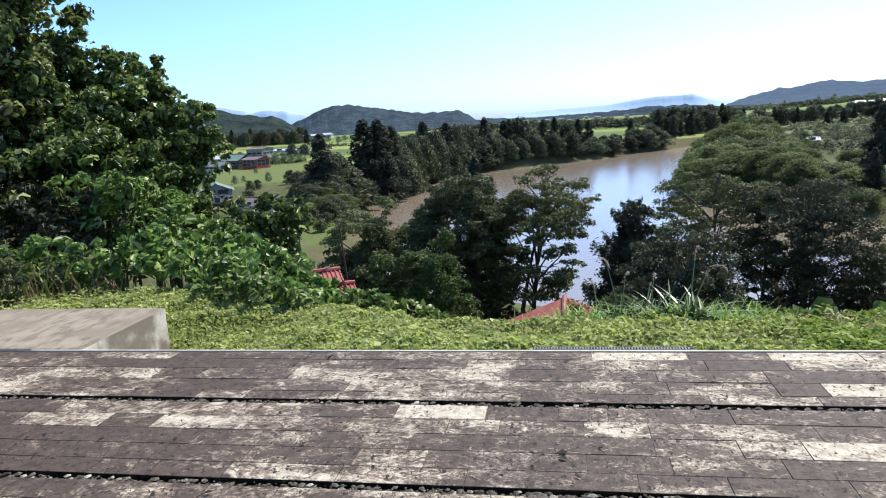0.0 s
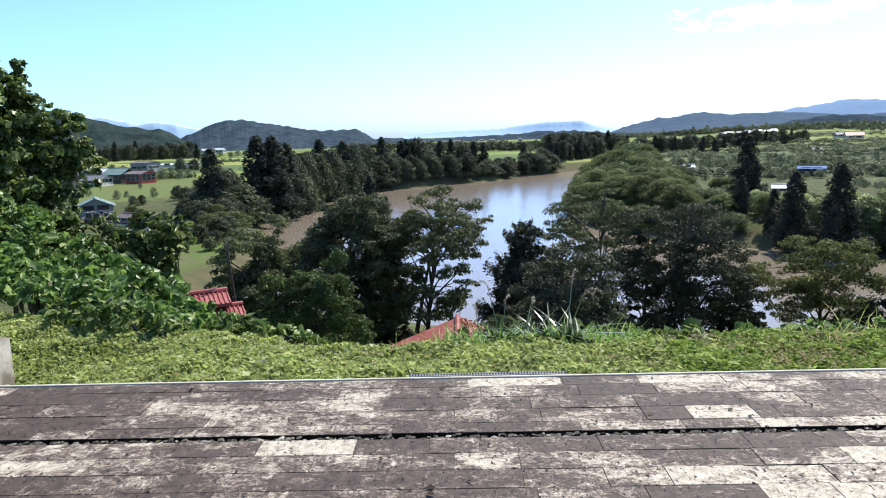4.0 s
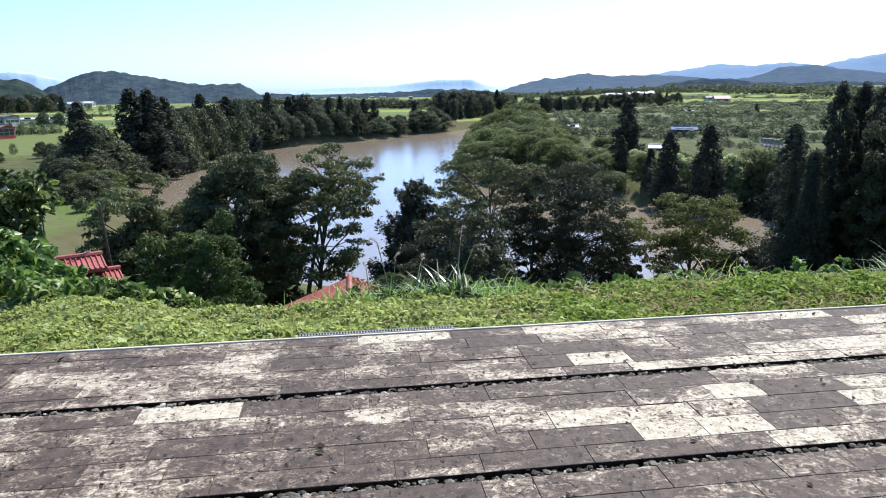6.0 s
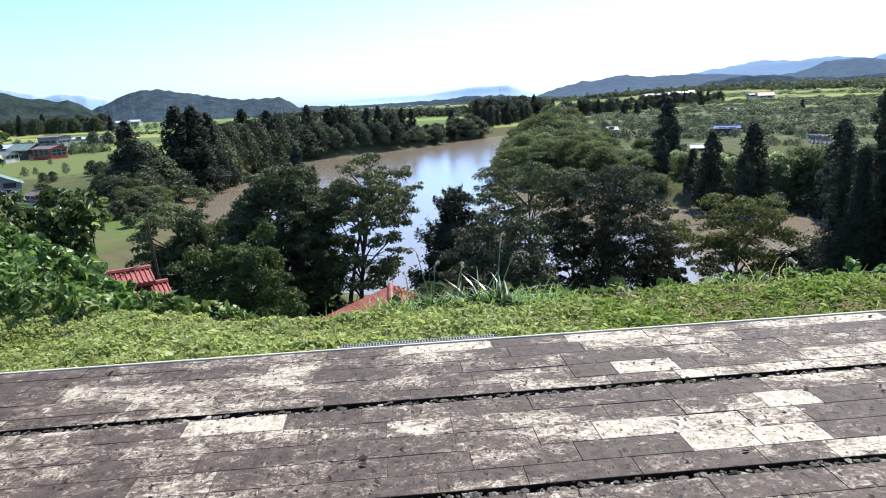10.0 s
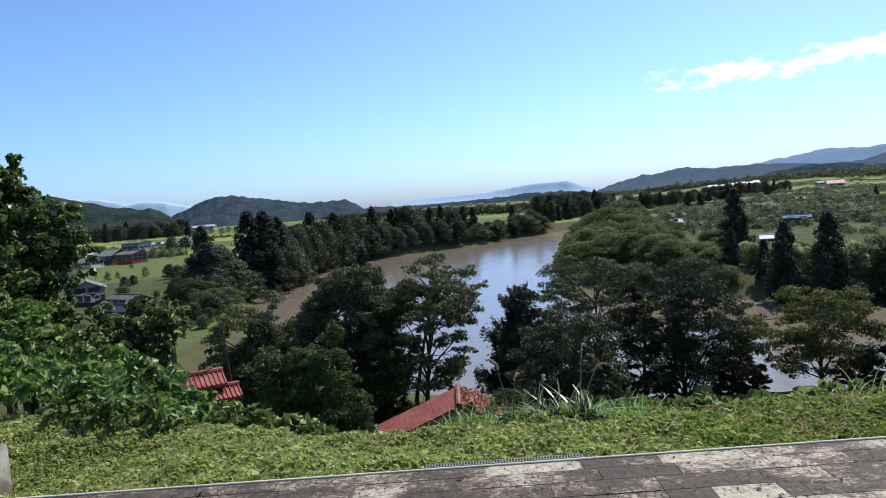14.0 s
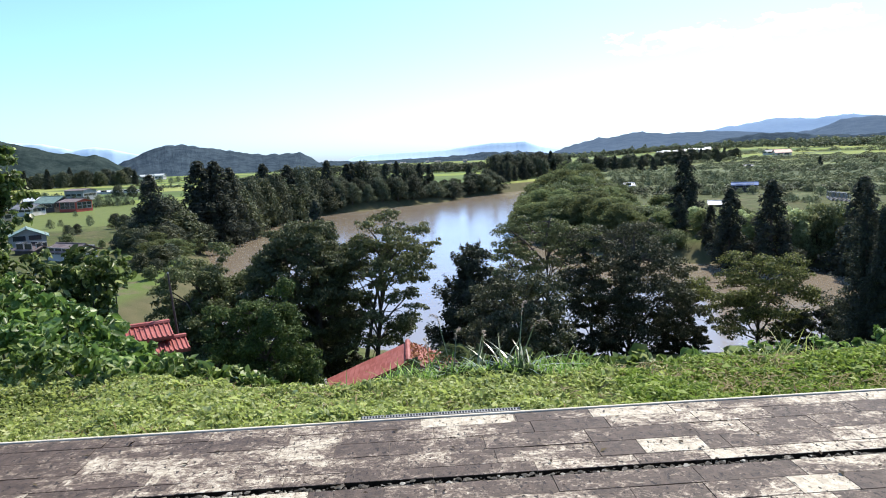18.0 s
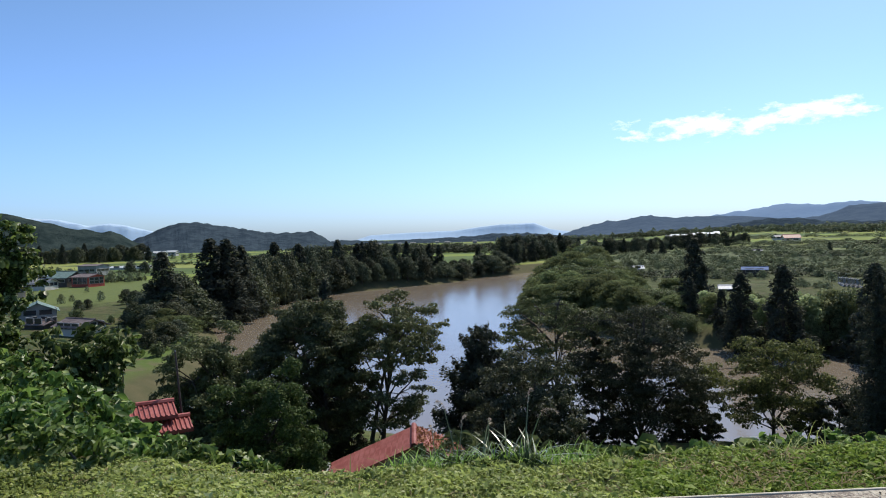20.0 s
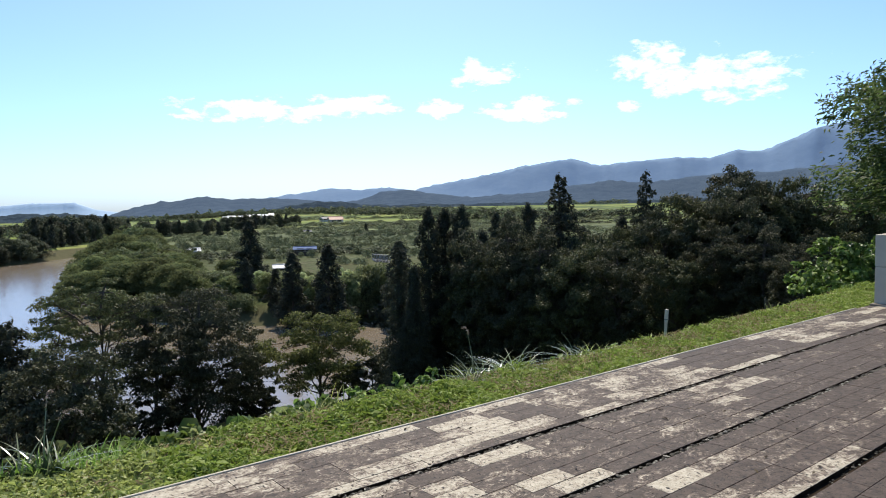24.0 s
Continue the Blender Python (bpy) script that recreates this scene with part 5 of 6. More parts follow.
def shrub(name, label, clumps, density, leaf, material, seed, aspect=0.7, group="slope shrubs", category="shrub", stems=8, thick=0.03):
    """A shrub from clumps given as (azimuth, distance, elevation, radius) from the lookout."""
    r = np.random.default_rng(seed)
    at = [(*spot(az, d), EYE[2] + d * math.tan(radians(el)), rad) for az, d, el, rad in clumps]
    cx, cy = sum(c[0] for c in at) / len(at), sum(c[1] for c in at) / len(at)
    gz0 = ground_z(cx, cy)
    root = thing(name, label, category, group, at=pose(cx, cy, gz0))
    local = [(x - cx, y - cy, z - gz0, rad, rad * 0.9) for x, y, z, rad in at]
    for x, y, z, rad, _ in local[:: max(1, len(local) // stems)]:
        v, f = [], []
        foot = ground_z(cx + x * 0.8, cy + y * 0.8) - gz0 - 0.2
        tube(v, f, [(x * 0.8, y * 0.8, foot), (x * 0.9 + 0.05, y * 0.9, foot + (z - foot) * 0.6), (x, y, z)], [thick, thick * 0.7, thick * 0.25], 6)
        part("stem", mesh_from("stem", v, f, BARK), root)
    core, lumps = [], []
    for x, y, z, rad, rz in local:
        core.append((x, y, z, rad * 0.66, rz * 0.66))
        for d in unit(r.normal(size=(16, 3)) + np.array([0, -0.4, 0.25])):
            s = rad * r.uniform(0.13, 0.34)
            k = r.uniform(0.7, 1.12)
            lumps.append((x + d[0] * rad * k, y + d[1] * rad * k, z + d[2] * rz * k, s, s * 0.72))
    p0, n0 = crown_points(core, density * 0.16, r, 0.3, 0.2)
    p1, n1 = crown_points(lumps, density * 0.8, r, 0.3, 0.45)
    p, n = np.concatenate([p0, p1]), np.concatenate([n0, n1])
    part("foliage", leaf_mesh("foliage", p, n + np.array([0, -0.25, 0.35]), leaf, aspect, 0.75, material, r), root)
    return root


shrub("vine_covered_tree", "tall tree smothered in dark glossy vines", [(-45, 13, 17, 1.3), (-43.4, 13, 12, 0.85), (-46.4, 13, 11, 1.2), (-42.6, 13, 8.3, 0.7), (-45, 12.6, 6, 1.2), (-48.5, 13, 6, 1.4), (-42.6, 12.6, 3.6, 0.8), (-46, 12.4, 1, 1.2), (-49.5, 12.5, 0, 1.4), (-43.5, 12.2, -1, 0.9), (-47, 12, -4, 1.2), (-50, 13, 14, 1.5), (-43, 12, -4.5, 0.9), (-42.4, 13, 13.5, 0.6), (-41.4, 13, 11.2, 0.4), (-42.6, 13, 15.4, 0.5), (-40.6, 13, 9.2, 0.35), (-43.5, 13, 17, 0.7), (-40.2, 13, 8.4, 0.8), (-38.9, 13, 7.0, 0.5), (-41.8, 13, 12.5, 0.7)], 460, 0.088, LEAF_SHRUB, 101, category="tree", thick=0.09)
shrub("vine_covered_tree", "leafy tree thick with climbing vines", [(-41, 13, 3.9, 0.7), (-39.2, 13, 4.7, 0.5), (-37.2, 13, 3.8, 0.55), (-35.3, 13, 3.0, 0.5), (-38.5, 12.6, 1.8, 0.8), (-35.8, 12.6, 1.0, 0.7), (-41, 12.4, 0, 0.85), (-38, 12.2, -1.2, 0.9), (-33.8, 13, 2.8, 0.35), (-32.5, 13.2, 4.4, 0.14), (-32.6, 13.2, 3.2, 0.2), (-35, 12.2, -2.6, 0.8), (-40, 12, -4, 0.9), (-36.5, 12, -5.2, 0.8), (-36.8, 13, 5.5, 0.5), (-35.1, 13, 4.8, 0.45), (-33.6, 13, 3.3, 0.5), (-32.1, 13.2, 4.4, 0.17), (-32.0, 13.2, 5.5, 0.1), (-31.2, 13, 2.2, 0.42)], 500, 0.08, LEAF_SHRUB, 102, category="tree", thick=0.07)
shrub("broadleaf_shrub", "tall leafy shrub on the slope", [(-33.4, 13.2, 0.6, 0.6), (-31.8, 13.2, -0.3, 0.6), (-30.6, 13.2, -0.5, 0.45), (-34, 12.9, -1.9, 0.8), (-32.0, 12.9, -2.2, 0.5), (-30.2, 13.2, -1.5, 0.3), (-34.5, 12.7, -5, 0.7), (-32.6, 12.6, -4.6, 0.5), (-31.6, 12.4, -6.6, 0.5), (-33.4, 12.6, -7.6, 0.6), (-31.2, 13.3, 1.2, 0.15), (-29.8, 13.2, 0.7, 0.4), (-28.6, 13.2, -0.9, 0.34), (-29.2, 13.2, -2.2, 0.34), (-31.0, 13, -3.6, 0.42), (-30.6, 13, -5.2, 0.4)], 500, 0.08, LEAF_SHRUB, 103, thick=0.05, stems=2)
shrub("broadleaf_shrub", "dark large-leaved shrub below the brow", [(-31, 12.5, -8.2, 0.6), (-29, 12.5, -7.6, 0.5), (-27, 12.5, -7.4, 0.46), (-25, 12.5, -7.4, 0.44), (-23.4, 12.5, -7.0, 0.36), (-22.8, 12.5, -7.8, 0.26), (-28, 12.3, -10, 0.6), (-25.8, 12.3, -9.8, 0.5), (-24.4, 12.4, -8.8, 0.4), (-23.6, 12.4, -8.4, 0.3), (-24.6, 12.3, -10.6, 0.36), (-26, 12, -12, 0.6)], 420, 0.10, LEAF_SHRUB, 104, 0.5)
# the shade under the trees is carried by the dark leaf colour
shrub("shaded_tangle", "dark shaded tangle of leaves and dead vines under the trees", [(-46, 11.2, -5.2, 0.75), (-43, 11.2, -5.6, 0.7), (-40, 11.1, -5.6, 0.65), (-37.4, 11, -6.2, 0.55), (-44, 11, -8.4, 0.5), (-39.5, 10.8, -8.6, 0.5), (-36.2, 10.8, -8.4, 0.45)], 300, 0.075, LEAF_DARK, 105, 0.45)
shrub("kudzu", "kudzu bank with broad bright leaves", [(-38.2, 10.9, -3.6, 0.45), (-36, 10.9, -4.8, 0.5), (-34.3, 10.8, -6.2, 0.55), (-32, 10.6, -7.4, 0.5), (-29.8, 10.4, -8.6, 0.4), (-27.4, 10.2, -9.6, 0.3), (-33.4, 10.4, -9.0, 0.4), (-31.2, 10.0, -10.0, 0.34)], 320, 0.088, LEAF_KUDZU, 114, 0.6)
shrub("kudzu", "sprawling kudzu with broad bright leaves over the lawn edge", [(-45, 9.7, -9.0, 0.42), (-41.5, 9.4, -9.2, 0.42), (-38.5, 9.0, -9.4, 0.42), (-35.2, 8.6, -9.6, 0.4), (-32.6, 8.2, -9.8, 0.36), (-30.4, 7.8, -10.8, 0.32), (-28.6, 7.6, -11.8, 0.3), (-27, 7.4, -12.8, 0.27), (-25, 7.2, -13.4, 0.22), (-23, 7.0, -14.4, 0.18), (-21, 6.7, -15.2, 0.17), (-19.3, 6.5, -15.9, 0.15), (-17, 6.3, -16.6, 0.13), (-28, 9.2, -10.6, 0.4), (-25, 9.0, -11.5, 0.35), (-23.2, 8.8, -12.6, 0.27), (-22.2, 9.0, -13.2, 0.22), (-23.8, 9.1, -12.0, 0.24), (-21.4, 8.6, -14.0, 0.2), (-24.2, 8.0, -13.4, 0.2), (-22.6, 8.0, -13.5, 0.19), (-21.0, 7.9, -13.9, 0.17), (-19.6, 7.6, -14.6, 0.15)], 460, 0.085, LEAF_KUDZU, 106, 0.62)
shrub("kudzu", "low kudzu runners with pale upturned leaves on the lawn", [(-30.5, 7.3, -12.6, 0.22), (-28.5, 7.0, -13.2, 0.2), (-26.6, 6.75, -13.8, 0.19), (-24.6, 6.5, -14.4, 0.18), (-22.6, 6.35, -15.0, 0.16), (-20.6, 6.2, -15.5, 0.15), (-18.6, 6.05, -15.4, 0.17), (-16.8, 5.95, -15.8, 0.15), (-15.0, 5.85, -16.2, 0.13), (-13.4, 5.75, -16.8, 0.12), (-12.0, 5.7, -17.4, 0.1)], 560, 0.075, LEAF_KUDZU, 113, 0.55)
shrub("low_bush", "small yellowish bush beside the landing", [(-46.0, 8.6, -8.6, 0.3), (-44.0, 8.6, -9.2, 0.28), (-47.5, 8.6, -9.2, 0.3), (-41.5, 8.8, -9.8, 0.22)], 500, 0.07, LEAF_WILLOW, 107, 0.5)
shrub("bank_creeper", "bright broad-leaved creeper on the brow", [(12.5, 6.6, -17.4, 0.14), (14.4, 6.5, -17.2, 0.15), (17.4, 6.5, -17.2, 0.12), (19.4, 6.6, -16.9, 0.16), (21.0, 6.6, -17.2, 0.12), (22.6, 6.6, -16.9, 0.14), (24, 6.7, -16.6, 0.13), (26, 6.9, -16.2, 0.12), (15.8, 6.4, -17.4, 0.12)], 420, 0.115, LEAF_KUDZU, 108, 0.9)
shrub("bank_creeper", "bright leafy weeds along the brow", [(28, 7.2, -15.6, 0.16), (30.0, 7.2, -15.2, 0.12), (33, 7.4, -14.6, 0.16), (35.4, 7.6, -14.2, 0.18), (38.5, 7.8, -13.6, 0.16)], 400, 0.09, LEAF_KUDZU, 109, 0.6)
shrub("weed_thicket", "pale weedy thicket before the red roof", [(2.0, 8.5, -17.2, 0.3), (3.6, 8.4, -16.8, 0.3), (5.0, 8.2, -17.4, 0.3), (1.0, 8.8, -18.2, 0.25), (9.5, 7.2, -17.2, 0.25)], 300, 0.09, LEAF_WILLOW, 112, 0.3)
shrub("long_weeds", "dark leafy weeds round the silver grass", [(3.2, 5.2, -17.6, 0.1), (4.6, 5.15, -17.9, 0.12), (6.0, 5.12, -17.8, 0.12), (7.4, 5.1, -18.0, 0.12), (8.8, 5.1, -17.9, 0.12), (10.0, 5.15, -17.8, 0.1), (5.4, 5.0, -19.0, 0.08), (7.0, 4.98, -19.1, 0.09), (8.4, 5.0, -19.0, 0.08)], 700, 0.075, LEAF_ROUND, 115, 0.22)
shrub("kudzu_bush", "bright kudzu mound beside the pier", [(68.4, 19, -4.2, 0.6), (70.3, 18.5, -4.3, 0.65), (66.6, 18.6, -5.2, 0.42), (67.4, 18.2, -5.6, 0.4), (69.4, 17.6, -5.8, 0.5), (72.5, 18, -4.4, 0.8)], 420, 0.085, LEAF_KUDZU, 110, 0.85)
stand(conifer("feathery_tree", "dark green tree with long feathery level branches", tall(78.4, 20.5, 15), 7.6, 111, 0.14, 110000, LEAF_FEATHER, "trees beyond the pier", 0.27, 0.36, 190, 0.12), *spot(78.2, 20.5))


def reeds(label, az, d, height, count, seed, plumes=3):
    """A clump of silver grass with arching blades and feathery plumes."""
    r = np.random.default_rng(seed)
    x, y = spot(az, d)
    root = thing("silver_grass", label, "grass clump", "silver grass clumps", at=pose(x, y, ground_z(x, y)))
    a, k = r.uniform(0, 6.28, count), 0.16 * np.sqrt(r.random(count))
    roots = np.stack([k * np.cos(a), k * np.sin(a), np.full(count, -0.05)], 1)
    blade_mesh = quads_mesh("blades", blades(roots[: 2 * count // 3], height, 0.021, r, 1.6, 8), LEAF_REED)
    bm = bmesh.new()
    bm.from_mesh(blade_mesh)
    bmesh.ops.remove_doubles(bm, verts=bm.verts, dist=1e-5)
    bm.to_mesh(blade_mesh)
    bm.free()
    part("blades", blade_mesh, root)
    part("green_blades", quads_mesh("green_blades", blades(roots[2 * count // 3:], height * 0.75, 0.016, r, 1.1, 5), LEAF_MOWN), root)
    for _ in range(plumes):
        w, h = r.uniform(0, 6.28), height * r.uniform(1.05, 1.45)
        tip = (0.28 * h * math.cos(w), 0.28 * h * math.sin(w), h)
        v, f = [], []
        tube(v, f, [(0, 0, 0), (tip[0] * 0.35, tip[1] * 0.35, h * 0.55), tip], [0.006, 0.005, 0.003], 4)
        stem = part("stalk", mesh_from("stalk", v, f, LEAF_REED), root)
        way = np.array([math.cos(w), math.sin(w), 0.0])
        u = r.random(70)[:, None]
        q = np.array(tip) + (u - 0.2) * 0.34 * height * way + np.array([0, 0, 0.5 * height]) * (u - 0.8 * u * u - 0.2) + r.normal(size=(70, 3)) * 0.007 * height
        part("plume", quads_mesh("plume", leaves(q, np.tile([0, 0, 1.0], (70, 1)), 0.05, 0.08, 0.3, np.tile(way + [0, 0, 0.2], (70, 1)), r=r), PLUME), stem)
    return root


reeds("clump of silver grass with pale arching blades", 9.0, 5.28, 0.50, 130, 201, 2)
reeds("clump of silver grass leaning over the brow", 5.9, 5.32, 0.44, 90, 202, 1)
reeds("small silver grass tuft on the brow", 10.6, 5.4, 0.38, 60, 207, 0)
reeds("thin silver grass before the red roof", 3.4, 5.34, 0.42, 60, 203, 2)
reeds("thin green silver grass beside the red roof", 1.6, 5.5, 0.42, 36, 208, 1)
reeds("silver grass clump at the brow of the slope", 45.6, 7.4, 0.46, 120, 204, 0)
reeds("silver grass tuft hanging over the slope", 42.6, 7.0, 0.42, 60, 205, 1)
reeds("small silver grass tuft near the post", 51.2, 8.25, 0.40, 60, 206, 0)

# long grass before the red roof
r = np.random.default_rng(79)
x, y = r.uniform(0.75, 2.3, 900), r.uniform(5.25, 5.75, 900)
p = np.stack([x, y, land(x, y)], 1)
tagged(new("tall_grass", quads_mesh("tall_grass", blades(p, 0.27, 0.014, r, 1.0, 4), LEAF_MOWN)), "long green grass standing before the red roof", "grass", kind="stuff")

# dry stalks and bare weeds behind the landing
r = np.random.default_rng(77)
az, d = r.uniform(-50, -36, 420), r.uniform(8.2, 9.6, 420)
p = np.array([(*spot(a, b), 0.0) for a, b in zip(az, d)])
p[:, 2] = land(p[:, 0], p[:, 1])
tagged(new("dry_weeds", quads_mesh("dry_weeds", blades(p, 0.42, 0.012, r, 0.9), DRY_LEAF)), "dry brown weed stalks standing on bare earth", "dry weeds", kind="stuff")
p = np.array([(*spot(a, b), 0.0) for a, b in zip(r.uniform(-50, -30, 500), r.uniform(8.4, 10.2, 500))])
p[:, 2] = land(p[:, 0], p[:, 1])
tagged(new("tall_weeds", quads_mesh("tall_weeds", blades(p, 0.5, 0.03, r, 0.8), LEAF_SHRUB)), "tall green weeds at the foot of the bushes", "weeds", kind="stuff")

# thin stake in the grass near the pier
stake = thing("wooden_stake", "thin grey wooden stake in the grass", "stake", at=pose(*spot(64.6, 13.2), ground_z(*spot(64.6, 13.2)), 0, -4, 10))
v, f = [], []
tube(v, f, [(0, 0, -0.2), (0.01, 0, 0.2), (0.0, 0, 0.42)], [0.022, 0.02, 0.018], 8)
part("shaft", mesh_from("shaft", v, f, BARK), stake)
v, f = [], []
tube(v, f, [(0, 0, 0.42), (0, 0, 0.45)], [0.018, 0.008], 8)
part("pointed_top", mesh_from("pointed_top", v, f, BARK), stake)

# clumps of taller weeds along the brow
weed_r = np.random.default_rng(91)
for k in range(26):
    a = -7.0 + 2.55 * k + weed_r.uniform(-0.8, 0.8)
    d0 = 5.25 / math.cos(radians(a)) + weed_r.uniform(-0.05, 0.35)
    x, y = spot(a, d0)
    n = 46
    w, k0 = weed_r.uniform(0, 6.28, n), 0.22 * np.sqrt(weed_r.random(n))
    roots = np.stack([k0 * np.cos(w), k0 * np.sin(w), np.full(n, -0.03)], 1)
    weed = thing("weed_clump", ("leafy green weed clump on the brow of the slope", "grassy weed tuft with narrow blades on the brow")[k % 2], "weed", "weeds on the brow", at=pose(x, y, ground_z(x, y)))
    if k % 2:
        part("tuft", quads_mesh("tuft", blades(roots, 0.24 + 0.16 * weed_r.random(), 0.012, weed_r, 0.9, 4), LEAF_LAWN), weed)
    else:
        roots = np.repeat(roots, 3, 0) + weed_r.normal(size=(3 * n, 3)) * 0.04
        roots[:, 2] = weed_r.uniform(0.03, 0.26, 3 * n) * (1.15 - np.hypot(roots[:, 0], roots[:, 1]) / 0.3)
        part("foliage", leaf_mesh("foliage", roots, np.tile([0, -0.2, 1.0], (3 * n, 1)), 0.06, 0.7, 0.7, LEAF_KUDZU, weed_r), weed)

# dead vines and bare twigs in the shade under the bushes
r = np.random.default_rng(93)
p = np.array([(*spot(a, b), EYE[2] + b * math.tan(radians(e))) for a, b, e in zip(r.uniform(-50, -36, 300), r.uniform(10.6, 11.4, 300), r.uniform(-9.0, -3.0, 300))])
tagged(new("dead_vines", quads_mesh("dead_vines", blades(p, 0.45, 0.009, r, 1.6, 4), DEAD_LEAF)), "brown dead vines and twigs hanging among the bushes", "dead vines", kind="stuff")

# ---------- buildings ----------


def metal_roof(name, color, rough=0.5, streak=0.25):
    n = Nodes(name)
    p = n.local()
    fade = n.noise(n.scaled(p, (1.0, 1.0, 3.0)), 1.2, 5.0, 0.65)
    col = n.mix(n.step(fade, 0.35, 0.7), color, tuple(min(1.0, c * 1.35 + 0.05) for c in color))
    col = n.mix(n.math("MULTIPLY", n.step(n.noise(p, 5.0, 4.0, 0.7), 0.55, 0.7), streak), col, (0.10, 0.07, 0.05))
    return n.finish(col, rough, n.noise(p, 20.0, 3.0), 0.15, 0.01, spec=0.4)


ROOF_RED = metal_roof("red_roof", (0.20, 0.042, 0.03), 0.6)
ROOF_SCARLET = metal_roof("bright_red_roof", (0.25, 0.045, 0.036), 0.6, 0.25)
ROOF_GREEN = metal_roof("green_roof", (0.10, 0.16, 0.14), 0.7)
ROOF_GREY = metal_roof("grey_roof", (0.11, 0.115, 0.125), 0.7)
ROOF_BROWN = metal_roof("brown_roof", (0.11, 0.08, 0.075), 0.7)
ROOF_WHITE = metal_roof("white_roof", (0.42, 0.435, 0.45), 0.6, 0.2)
ROOF_BLUE = metal_roof("blue_roof", (0.035, 0.09, 0.22), 0.8)
WALL_RED = plain_material("red_boards", (0.36, 0.06, 0.045), (0.44, 0.085, 0.06), 0.6, 0.8, 0.2, 5.0)
WALL_TAN = plain_material("tan_boards", (0.42, 0.30, 0.22), (0.50, 0.37, 0.28), 0.6, 0.8, 0.2, 5.0)
WALL_PALE = plain_material("pale_boards", (0.50, 0.47, 0.42), (0.60, 0.57, 0.52), 0.6, 0.8, 0.2, 5.0)
WALL_GREY = plain_material("grey_boards", (0.24, 0.24, 0.24), (0.32, 0.32, 0.31), 0.6, 0.8, 0.2, 5.0)
WALL_DARK = plain_material("dark_boards", (0.055, 0.045, 0.04), (0.10, 0.08, 0.07), 0.6, 0.85, 0.2, 5.0)
PANE = Nodes("window_pane").finish((0.03, 0.035, 0.04), 0.08, spec=0.6)


